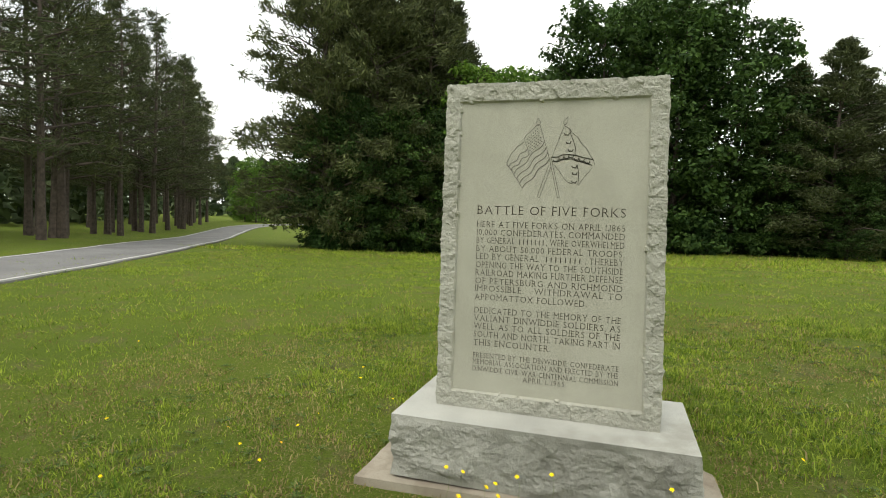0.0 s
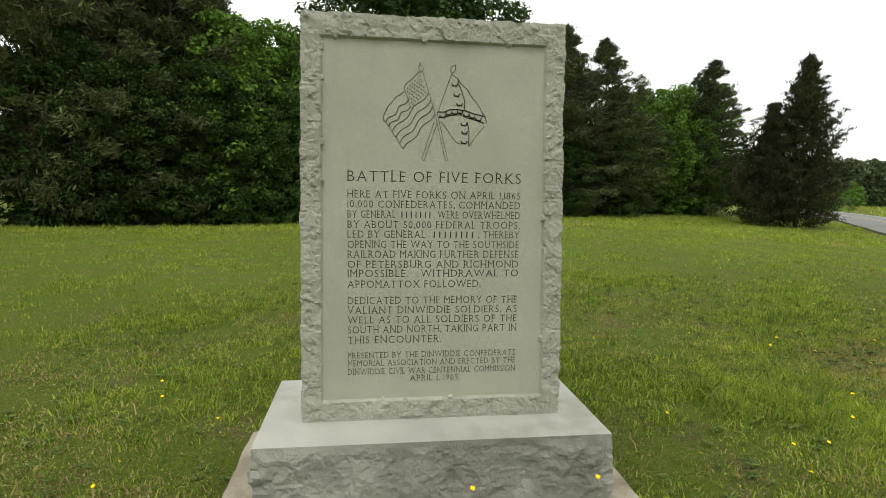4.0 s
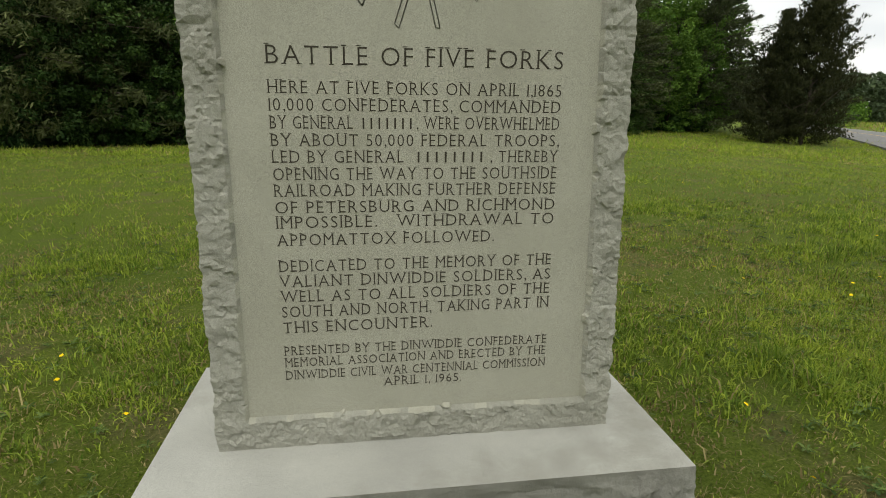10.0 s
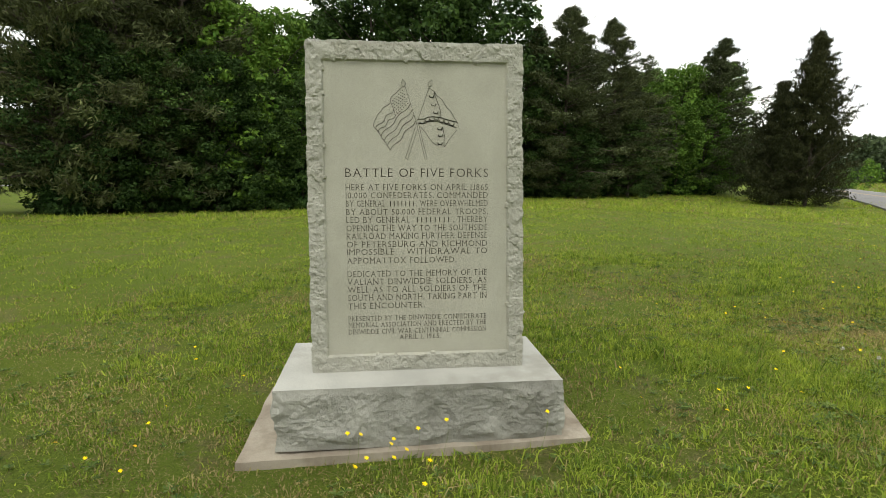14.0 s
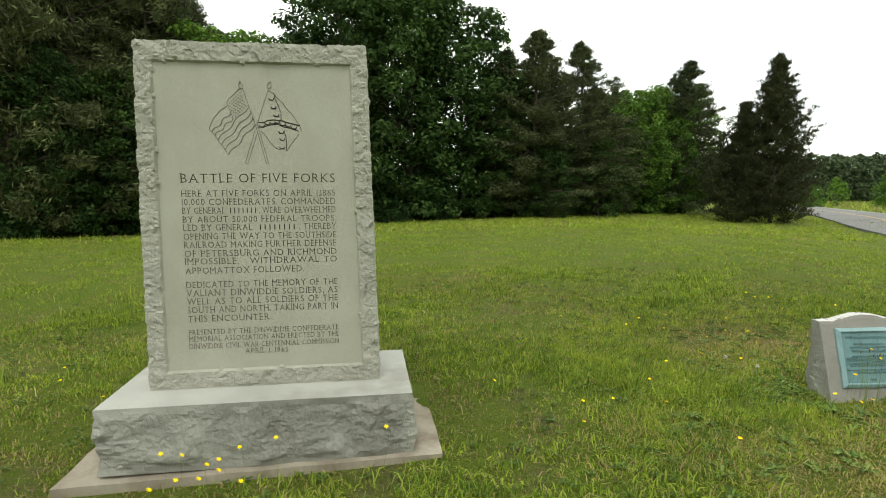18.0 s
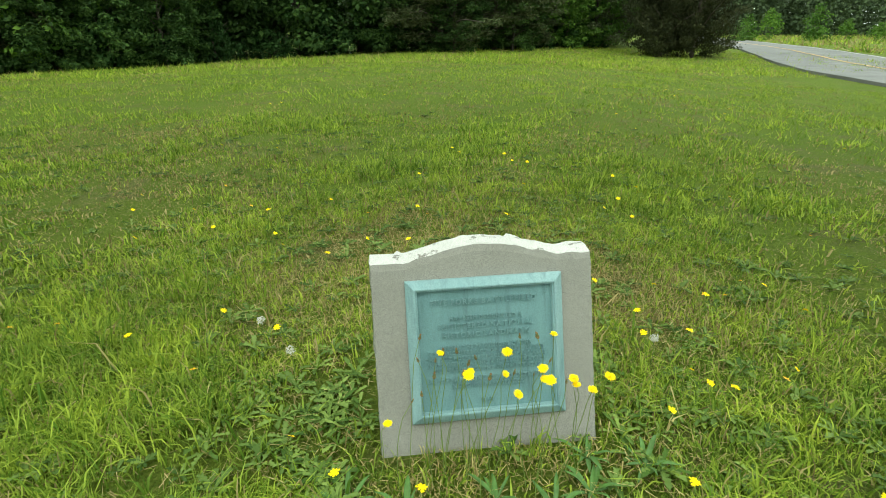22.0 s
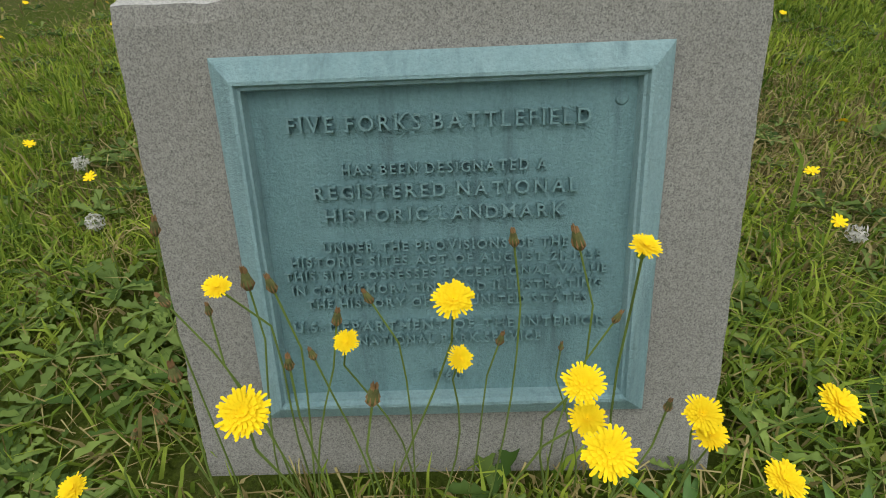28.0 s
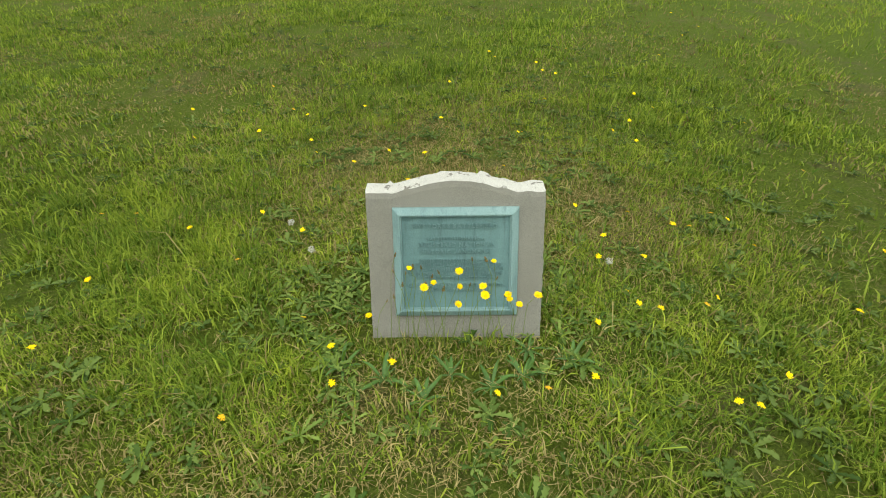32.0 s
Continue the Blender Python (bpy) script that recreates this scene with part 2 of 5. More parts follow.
M_line_y = plain("worn_yellow_road_paint", (0.50, 0.34, 0.14), 0.7, 0.2, 8.0)

m_, n_, l_, b_ = material("sun_bleached_asphalt", 0.9)
M_road = m_
c_ = ramp(n_, l_, noise_node(n_, l_, 0.8, 6), [(0.3, (0.16, 0.158, 0.155)), (0.7, (0.23, 0.227, 0.22))])
g_ = ramp(n_, l_, noise_node(n_, l_, 60.0, 3, 0.7), [(0.35, (0.6, 0.6, 0.6)), (0.65, (1.2, 1.2, 1.2))])
l_.new(blend(n_, l_, c_, g_, 0.6, "MULTIPLY"), b_.inputs["Base Color"])
bump(n_, l_, b_, noise_node(n_, l_, 90.0, 3), 0.4, 0.01)

# turf seen between and beyond the blades: green sod with dry thatch and bare earth
m_, n_, l_, b_ = material("mown_turf", 0.95)
M_turf = m_
b_.inputs["Specular IOR Level"].default_value = 0.1
fine = ramp(n_, l_, noise_node(n_, l_, 85.0, 7, 0.8), [(0.3, (0.046, 0.068, 0.011)), (0.5, (0.115, 0.163, 0.02)), (0.75, (0.235, 0.28, 0.05))])
broad = ramp(n_, l_, noise_node(n_, l_, 0.55, 5, 0.6), [(0.3, (0.88, 0.92, 0.85)), (0.5, (1, 1, 1)), (0.72, (1.12, 1.06, 1.0))])
col_ = blend(n_, l_, fine, broad, 1.0, "MULTIPLY")
dry = ramp(n_, l_, noise_node(n_, l_, 2.1, 7, 0.7), [(0.53, (0, 0, 0)), (0.64, (1, 1, 1))])
bw_ = n_.new("ShaderNodeRGBToBW")
l_.new(dry, bw_.inputs["Color"])
thatch = ramp(n_, l_, noise_node(n_, l_, 45.0, 4, 0.7), [(0.3, (0.06, 0.045, 0.026)), (0.7, (0.27, 0.21, 0.125))])
fac_ = n_.new("ShaderNodeMath")
fac_.operation = "MULTIPLY"
fac_.inputs[1].default_value = 0.5
l_.new(bw_.outputs["Val"], fac_.inputs[0])
l_.new(blend(n_, l_, col_, thatch, fac_.outputs["Value"]), b_.inputs["Base Color"])
bump(n_, l_, b_, noise_node(n_, l_, 90.0, 6, 0.8), 1.0, 0.03)

# ---- builders ----


def link_mesh(name, verts, faces, mats, parent=None, label="", idx=None, smooth=False):
    me = bpy.data.meshes.new(name)
    me.from_pydata([tuple(v) for v in verts], [], faces)
    for m in mats if isinstance(mats, (list, tuple)) else [mats]:
        me.materials.append(m)
    if idx is not None:
        me.polygons.foreach_set("material_index", np.asarray(idx, dtype=np.int32))
    if smooth:
        me.polygons.foreach_set("use_smooth", np.ones(len(me.polygons), dtype=bool))
    ob = new(name, me)
    if parent:
        ob.parent = parent
    if label:
        ob["label"] = label
    return ob


def array_mesh(name, verts, tris, mats, idx=None, parent=None, label=""):
    """A mesh of triangles from numpy arrays: quick for many leaves and blades."""
    me = bpy.data.meshes.new(name)
    verts = np.ascontiguousarray(verts, dtype=np.float32)
    tris = np.ascontiguousarray(tris, dtype=np.int32)
    me.vertices.add(len(verts))
    me.vertices.foreach_set("co", verts.ravel())
    me.loops.add(tris.size)
    me.loops.foreach_set("vertex_index", tris.ravel())
    me.polygons.add(len(tris))
    me.polygons.foreach_set("loop_start", np.arange(0, tris.size, 3, dtype=np.int32))
    for m in mats if isinstance(mats, (list, tuple)) else [mats]:
        me.materials.append(m)
    if idx is not None:
        me.polygons.foreach_set("material_index", np.asarray(idx, dtype=np.int32))
    me.update(calc_edges=True)
    ob = new(name, me)
    if parent:
        ob.parent = parent
    if label:
        ob["label"] = label
    return ob


def part(name, bm, mat, parent, label=""):
    me = bpy.data.meshes.new(name)
    bm.to_mesh(me)
    bm.free()
    for m in mat if isinstance(mat, (list, tuple)) else [mat]:
        me.materials.append(m)
    ob = new(name, me)
    ob.parent = parent
    if label:
        ob["label"] = label
    return ob


def empty(name, m, label, category, group="", kind=""):
    ob = new(name)
    ob.matrix_world = m
    return tagged(ob, label, category, group, kind)


def smoothstep(a, b, x):
    t = np.clip((x - a) / (b - a), 0, 1)
    return t * t * (3 - 2 * t)


def tube(path, radii, sides=8):
    """Vertices and faces of a round tapered limb along a path."""
    vs, fs = [], []
    for i, (p, r) in enumerate(zip(path, radii)):
        a = path[min(i + 1, len(path) - 1)] - path[max(i - 1, 0)]
        a.normalize()
        u = a.cross(Vector((0.3, 1, 0.2))).normalized()
        w = a.cross(u)
        for k in range(sides):
            t = 2 * math.pi * k / sides
            vs.append(p + (u * math.cos(t) + w * math.sin(t)) * r)
    for i in range(len(path) - 1):
        for k in range(sides):
            q = (k + 1) % sides
            fs.append((i * sides + k, i * sides + q, (i + 1) * sides + q, (i + 1) * sides + k))
    fs.append(tuple(range((len(path) - 1) * sides, len(path) * sides)))
    return vs, fs


def merge(pieces):
    vs, fs = [], []
    for v, f in pieces:
        o = len(vs)
        vs += v
        fs += [tuple(i + o for i in q) for q in f]
    return vs, fs
# ---- plan: sizes and places in metres ----
G_SIDE, G_UP = 0.045, 0.03
BASE_TOP, DIE_TOP, DIE_DEPTH = 0.455, 2.262, 0.31
LEAN = -0.6
BASE_LEFT, BASE_RIGHT, BASE_FRONT, BASE_BACK = 0.757, 0.797, 0.245, 0.57
SLAB_TOP, SLAB_HALF, SLAB_FRONT, SLAB_TILT = 0.116, 0.95, 0.295, 0.0235
MARKER_AT, MARKER_YAW, MARKER_TILT = (3.489, -0.311, 0.315), radians(-7.3), radians(16.7)
MARKER_POSE = pose(3.489, -0.311, 0.315, 0, -1.4, -7.3)
MK_W, MK_H, MK_ARCH, MK_DEPTH = 0.532, 0.462, 0.035, 0.07
PQ_X, PQ_V, PQ_W, PQ_H = 0.0, 0.2475, 0.377, 0.346
ROAD_R = [(13.0, -8.0), (16.8, 0.8), (20.4, 8.0), (24.8, 15.6), (33.4, 28.4), (41.5, 40.5), (55.0, 63.0), (70.0, 92.0)]
ROAD_L = [(-9.2, -8.0), (-10.6, 0.0), (-12.2, 5.5), (-14.6, 10.8), (-19.8, 19.2), (-28.6, 33.0), (-36.6, 47.0), (-39.5, 58.0), (-36.0, 72.0)]
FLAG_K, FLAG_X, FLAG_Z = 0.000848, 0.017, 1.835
COVERED = [(-0.142, 0.006, 1.393, 0.029, 7), (0.004, 0.205, 1.3035, 0.029, 8)]
PLAQUE_TEXT = [
    ("Five Forks Battlefield", -0.1297, 0.1229, 0.1105, 0.0134),
    ("Has been designated a", -0.0873, 0.0873, 0.0735, 0.0095),
    ("Registered National", -0.1138, 0.1143, 0.0530, 0.0122),
    ("Historic Landmark", -0.1060, 0.1031, 0.0318, 0.0118),
    ("Under the provisions of the", -0.1103, 0.1079, 0.0036, 0.0087),
    ("Historic Sites Act of August 21, 1935", -0.1416, 0.1377, -0.0093, 0.0083),
    ("This site possesses exceptional value", -0.1494, 0.1437, -0.0228, 0.0083),
    ("In commemorating and illustrating", -0.1439, 0.1395, -0.0369, 0.0083),
    ("The history of the United States", -0.1320, 0.1272, -0.0510, 0.0083),
    ("U.S. Department of the Interior", -0.1469, 0.1439, -0.0753, 0.0093),
    ("National Park Service", -0.0863, 0.0852, -0.0902, 0.0089),
    ("1960", -0.0191, 0.0089, -0.1309, 0.0110),
]
INSCRIPTION = [
    ("Battle of Five Forks", -0.373, 0.413, 1.5549, 0.0496),
    ("Here at Five Forks on April 1,1865", -0.373, 0.413, 1.4828, 0.0340),
    ("10,000 Confederates, commanded", -0.373, 0.413, 1.4386, 0.0340),
    ("By General", -0.373, -0.160, 1.3930, 0.0344),
    (", were overwhelmed", 0.012, 0.413, 1.3930, 0.0344),
    ("By about 50,000 Federal troops,", -0.373, 0.413, 1.3475, 0.0340),
    ("Led by General", -0.373, -0.025, 1.3035, 0.0342),
    (", thereby", 0.220, 0.413, 1.3035, 0.0342),
    ("Opening the way to the Southside", -0.373, 0.413, 1.2572, 0.0345),
    ("Railroad making further defense", -0.373, 0.413, 1.2126, 0.0345),
    ("Of Petersburg and Richmond", -0.373, 0.413, 1.1666, 0.0345),
    ("Impossible.   Withdrawal to", -0.373, 0.413, 1.1246, 0.0347),
    ("Appomattox followed.", -0.373, 0.234, 1.0751, 0.0350),
    ("Dedicated to the memory of the", -0.373, 0.413, 1.0001, 0.0346),
    ("Valiant Dinwiddie soldiers, as", -0.373, 0.413, 0.9550, 0.0350),
    ("Well as to all soldiers of the", -0.373, 0.413, 0.9101, 0.0352),
    ("South and North, taking part in", -0.373, 0.413, 0.8645, 0.0352),
    ("This encounter.", -0.373, 0.054, 0.8165, 0.0355),
    ("Presented by the Dinwiddie Confederate", -0.373, 0.413, 0.7470, 0.0288),
    ("Memorial Association and erected by the", -0.373, 0.413, 0.7098, 0.0288),
    ("Dinwiddie Civil War Centennial Commission", -0.373, 0.413, 0.6695, 0.0290),
    ("April 1, 1965.", -0.087, 0.147, 0.6332, 0.0296),
]


# ---- ground ----


def ground(x, y):
    """Height of the lawn and of the land round it."""
    x, y = np.asarray(x, dtype=float), np.asarray(y, dtype=float)
    z = 0.15 + G_SIDE * 6.0 * np.tanh(x / 6.0) + G_UP * 4.0 * np.tanh(y / 4.0)
    side = (x - 19.6) * 0.86 - (y - 13.2) * 0.5
    z = z - 0.72 * smoothstep(-13, 0, side) * smoothstep(5, 15, np.hypot(x, y))
    z = z - 0.085 * np.exp(-((x / 1.5) ** 4 + ((y - 0.15) / 0.9) ** 4))
    z = z + 0.03 * np.exp(-(((x - 3.5) / 0.9) ** 2 + ((y + 0.2) / 0.7) ** 2))
    z = z - 0.55 * smoothstep(8, 30, y) * smoothstep(36, 14, x)
    z = z + 0.012 * np.sin(x * 1.7 + 0.6) * np.sin(y * 1.3) + 0.012 * np.sin(x * 0.6 + 1.1) * np.cos(y * 0.5)
    return z


def gz(x, y):
    return float(ground(x, y))


def grid_axis(near, far, fine, n_far):
    a = np.arange(-near, near + fine / 2, fine)
    b = near + (far - near) * (np.arange(1, n_far + 1) / n_far) ** 2.2
    return np.concatenate([-b[::-1], a, b])


ax_x, ax_y = grid_axis(8, 900, 0.125, 60), grid_axis(8, 900, 0.125, 60)
GX, GY = np.meshgrid(ax_x, ax_y, indexing="ij")
GZ = ground(GX, GY)
nx_, ny_ = len(ax_x), len(ax_y)
ii, jj = np.meshgrid(np.arange(nx_ - 1), np.arange(ny_ - 1), indexing="ij")
q0 = (ii * ny_ + jj).ravel()
quads = np.stack([q0, q0 + ny_, q0 + ny_ + 1, q0 + 1], 1)
lawn = link_mesh("ground", np.stack([GX, GY, GZ], -1).reshape(-1, 3), quads.tolist(), M_turf, smooth=True)
tagged(lawn, "green mown lawn with dry patches under the markers", "lawn", kind="structure")


def ribbon(name, pts, half, mat, lift, label, category, off=0.0, n=60, skirt=0.0):
    """A strip along a smooth line on the ground: a road or a painted line on it."""
    c = [Vector((*p, 0)) for p in pts]
    line = []
    for i in range(len(c) - 1):
        p0, p1, p2, p3 = c[max(i - 1, 0)], c[i], c[i + 1], c[min(i + 2, len(c) - 1)]
        for k in range(n // (len(c) - 1)):
            t = k / (n // (len(c) - 1))
            line.append(0.5 * (2 * p1 + (p2 - p0) * t + (2 * p0 - 5 * p1 + 4 * p2 - p3) * t * t + (3 * p1 - p0 - 3 * p2 + p3) * t ** 3))
    line.append(c[-1])
    vs, fs = [], []
    m = len(line)
    for i, p in enumerate(line):
        d = (line[min(i + 1, m - 1)] - line[max(i - 1, 0)]).normalized()
        s = Vector((d.y, -d.x, 0))
        z = gz(p.x, p.y) + lift
        for k, dz in ((-1, -skirt), (-1, 0), (1, 0), (1, -skirt)):
            q = p + s * (off + k * half)
            vs.append((q.x, q.y, 0.5 * (z + gz(q.x, q.y) + lift) + dz))
    for i in range(m - 1):
        for k in range(3):
            a = i * 4 + k
            fs.append((a, a + 1, a + 5, a + 4))
    ob = link_mesh(name, vs, fs, mat)
    return tagged(ob, label, category, kind="structure")


ribbon("road_1", ROAD_R, 3.0, M_road, 0.085, "grey sun-bleached two-lane asphalt road beyond the lawn", "road", skirt=0.5, n=90)
ribbon("road_line_1", ROAD_R, 0.06, M_line_w, 0.093, "worn white edge line painted on the road", "road marking", off=2.7, n=90)
ribbon("road_line_2", ROAD_R, 0.08, M_line_y, 0.093, "faded yellow centre line painted on the road", "road marking", n=90)
ribbon("road_2", ROAD_L, 1.5, M_road, 0.04, "grey asphalt road curving away along the pine wood", "road", skirt=0.5, n=90)
ribbon("road_line_3", ROAD_L, 0.05, M_line_w, 0.048, "worn white edge line painted on the road", "road marking", off=1.34, n=90)
ribbon("road_line_4", ROAD_L, 0.05, M_line_w, 0.048, "worn white edge line painted on the road", "road marking", off=-1.34, n=90)

# ---- the granite monument ----


def rough(p, amp, scale, seed=0.0):
    """How far a pitched rock face stands out at a place."""
    v = Vector(p) * scale + Vector((seed, seed * 1.7, seed * 0.3))
    v += noise.noise_vector(v * 1.4) * 0.3
    near = noise.voronoi(v)[1][0]
    g = noise.cell_vector(near * 7.3) - Vector((0.5, 0.5, 0.5))
    facet = (v - near).dot(g) * 1.7 + g.x * 0.45
    return amp * (facet * 0.8 + 0.4 * noise.fractal(v * 2.2, 0.8, 2.0, 2 if scale > 8 else 3))


def scooped(p, amp, scale, seed=0.0):
    """Shell-shaped hollows with sharp ridges between them, as a pitching chisel leaves them."""
    v = Vector((p.x, p.y, p.z * 1.25)) * scale + Vector((seed, seed * 1.7, seed * 0.3))
    v += noise.noise_vector(v * 0.9) * 0.45
    d = noise.voronoi(v)[0][0]
    return amp * (1.5 * d * d - 0.35 + 0.45 * noise.fractal(v * 2.0, 0.7, 2.0, 4))


def block(x0, x1, y0, y1, z0, z1, step, push, colour):
    """A dressed stone block: fine quads on every face, each vertex moved by push(place, face normal)."""
    vs, fs, ix, seen = [], [], [], {}

    def vert(p, nrm):
        key = tuple(round(c, 4) for c in p)
        if key not in seen:
            seen[key] = len(vs)
            vs.append([Vector(p), Vector(nrm)])
        else:
            vs[seen[key]][1] += Vector(nrm)
        return seen[key]

    lo, hi = (x0, y0, z0), (x1, y1, z1)
    for axis in range(3):
        for side in (0, 1):
            u, v = [k for k in range(3) if k != axis]
            nu, nv = max(1, round((hi[u] - lo[u]) / step)), max(1, round((hi[v] - lo[v]) / step))
            nrm = [0, 0, 0]
            nrm[axis] = 1 if side else -1

            def at(i, j):
                p = [0, 0, 0]
                p[axis] = hi[axis] if side else lo[axis]
                p[u] = lo[u] + (hi[u] - lo[u]) * i / nu
                p[v] = lo[v] + (hi[v] - lo[v]) * j / nv
                return vert(p, nrm)

            rows = [[at(i, j) for j in range(nv + 1)] for i in range(nu + 1)]
            flip = (axis == 1) != bool(side)
            for i in range(nu):
                for j in range(nv):
                    q = (rows[i][j], rows[i + 1][j], rows[i + 1][j + 1], rows[i][j + 1])
                    fs.append(q if not flip else q[::-1])
                    c = sum((vs[k][0] for k in q), Vector()) / 4
                    ix.append(colour(c, axis, side))
    out = [p + push(p, n.normalized()) for p, n in vs]
    r = random.Random(17)
    tri, tix = [], []
    for (a, b, c, d), m in zip(fs, ix):
        tri += [(a, b, c), (a, c, d)] if r.random() < 0.5 else [(a, b, d), (b, c, d)]
        tix += [m, m]
    return out, tri, tix


monument = empty("stone_monument", pose(0, 0, BASE_TOP, 0, LEAN, 0) @ pose(0, 0, -BASE_TOP), "tall pale granite monument with carved flags and inscription", "monument")

DX, DZ0, DZ1, DD = 0.60, BASE_TOP, DIE_TOP, DIE_DEPTH
PX0, PX1, PZ0, PZ1 = -0.514, 0.513, BASE_TOP + 0.095, DIE_TOP - 0.096
RECESS = 0.012


def in_panel(p):
    a = 0.006 * noise.noise(Vector((p.x * 7, 3.1, p.z * 7))) + 0.007 * noise.noise(Vector((p.x * 19, 8.1, p.z * 19)))
    b = 0.006 * noise.noise(Vector((p.x * 8, 5.1, p.z * 8))) + 0.007 * noise.noise(Vector((p.x * 21, 1.1, p.z * 21)))
    return PX0 + a < p.x < PX1 + b and PZ0 + b < p.z < PZ1 + a


def taper(p):
    """The die narrows towards its top, more on one side."""
    t = (p.z - DZ0) / (DZ1 - DZ0)
    left, right = -0.577 + 0.013 * t, 0.630 - 0.043 * t
    return Vector((left + (p.x / DX + 1) / 2 * (right - left), p.y, p.z))


def die_push(p, n):
    if n.y < -0.9 and in_panel(p):
        return Vector((0, RECESS, 0))
    k = 0.019 if abs(n.x) > 0.5 else 0.02
    if n.z > 0.5:
        k = 0.018
    d = 0.42 * rough(p, k, 21.0, 3.0) + 0.5 * rough(p, k, 7.5, 8.0) + 0.006
    if n.z < -0.5 or p.z < DZ0 + 0.012:
        d = min(d, 0.004)
    return n * d + noise.noise_vector(p * 83.0) * 0.0032


v_, f_, i_ = block(-DX, DX, 0.0, DD, DZ0, DZ1, 0.009, die_push,
                   lambda c, axis, side: 0 if axis == 1 and not side and in_panel(c) else 1)
die = link_mesh("die", [taper(p) for p in v_], f_, [M_panel, M_rock], monument, "pale sawn granite face within a rock-pitched margin", i_)

BY0, BY1 = -BASE_FRONT, BASE_BACK


def base_push(p, n):
    if n.z > 0.9:
        return Vector((0, 0, 0))
    edge = min(1.0, (BASE_TOP - p.z) / 0.05, 0.12 + max(0.0, p.z - SLAB_TOP) / 0.06)
    return Vector((n.x, n.y, 0)) * (scooped(p, 0.028, 3.3, 11.0) + scooped(p, 0.007, 10.0, 4.0) + 0.002) * edge + noise.noise_vector(p * 61.0) * 0.0035 * edge


v_, f_, i_ = block(-BASE_LEFT, BASE_RIGHT, BY0, BY1, SLAB_TOP, BASE_TOP, 0.013, base_push, lambda c, axis, side: 1 if axis == 2 and side else 0)
base_stone = link_mesh("base", v_, f_, [M_base, M_ledge], monument, "grey rock-faced granite base with a smooth pale ledge", i_)


def slab_push(p, n):
    d = 0.008 * noise.fractal(p * 6.0, 0.9, 2.0, 3)
    return Vector((n.x, n.y, n.z)) * d + Vector((0, 0, SLAB_TILT * p.x))


v_, f_, i_ = block(-SLAB_HALF, SLAB_HALF, -SLAB_FRONT, BASE_BACK + 0.17, -0.12, SLAB_TOP, 0.04, slab_push, lambda c, a, s: 0)
link_mesh("foundation_slab", v_, f_, M_slab, monument, "weathered buff concrete footing slab")


# where the ends of a capital's strokes carry a serif: part of its width, and foot (0) or head (1)
SERIFS = {"A": "0b 9b", "B": "0b 0t", "D": "0b 0t", "E": "0b 0t", "F": "0b 0t", "H": "0b 0t 9b 9t", "I": "4b 4t", "K": "0b 0t 9b 9t", "L": "0b 0t", "M": "0b 9b 0t 9t", "N": "0b 0t 9t",
          "P": "0b 0t", "R": "0b 0t 9b", "T": "4b", "U": "0t 9t", "V": "0t 9t", "W": "0t 9t", "X": "0b 0t 9b 9t", "Y": "0t 9t 4b", "1": "4b"}


@functools.lru_cache(maxsize=None)
def capital(char, thick, thin):
    """One letter of unit height as arrays (vertices with x across, y out of the face, z up; polygons), with serifs at its stroke ends."""
    cu = bpy.data.curves.new("letter", "FONT")
    cu.body, cu.extrude, cu.offset, cu.resolution_u = char, 1.0, -thin, 3
    tmp = bpy.data.objects.new("letter", cu)
    scene.collection.objects.link(tmp)
    me = bpy.data.meshes.new_from_object(tmp.evaluated_get(bpy.context.evaluated_depsgraph_get()))
    scene.collection.objects.unlink(tmp)
    bpy.data.objects.remove(tmp)
    co = np.array([v.co for v in me.vertices])
    faces = [tuple(p.vertices) for p in me.polygons]
    bpy.data.meshes.remove(me)
    x0, w = co[:, 0].min(), np.ptp(co[:, 0])
    vs = [((x - x0) / 0.73, -thick * np.sign(z), y / 0.73) for x, y, z in co]
    w /= 0.73
    for spot in SERIFS.get(char, "").split():
        mid = {"0": 0.045, "4": w / 2, "9": w - 0.045}[spot[0]]
        z0 = 0.0 if spot[1] == "b" else 0.955
        o = len(vs)
        for y in (-thick * 0.96, thick):
            vs += [(mid - 0.13, y, z0), (mid + 0.13, y, z0), (mid + 0.13, y, z0 + 0.045), (mid - 0.13, y, z0 + 0.045)]
        faces += [(o, o + 1, o + 2, o + 3), (o, o + 4, o + 5, o + 1), (o + 1, o + 5, o + 6, o + 2), (o + 2, o + 6, o + 7, o + 3), (o + 3, o + 7, o + 4, o)]
    return vs, faces, w


def set_line(body, thick, thin, gap=0.25):
    """Where the letters of a line stand, one unit high: letter, its arrays and its place along the line."""
    out, x = [], 0.0
    for char in body.upper():
        if char == " ":
            x += 0.5
            continue
        vs, faces, w = capital(char, thick, thin)
        out.append((char, vs, faces, x))
        x += w + (gap if char not in ",." else gap * 0.65)
    return out, x - gap


LETTER_MESHES = {}


def carved_line(body, width, height, mat, parent, at, thick=0.0008, thin=0.012):
    """A carved line: each letter is a mesh of its own, scaled to fill the line's width."""
    line = new("inscription_line")
    line.parent, line.location = parent, at
    line["label"] = "line of incised roman capitals"
    letters_, length = set_line(body, thick, thin)
    k = width / length
    for char, vs, faces, x in letters_:
        if char not in LETTER_MESHES:
            me = bpy.data.meshes.new("letter")
            me.from_pydata(vs, [], faces)
            me.materials.append(mat)
            LETTER_MESHES[char] = me
        ob = new("letter", LETTER_MESHES[char])
        ob.parent = line
        ob.matrix_local = Matrix.Translation((x * k, 0, 0)) @ Matrix.Diagonal((k, 1, height, 1))


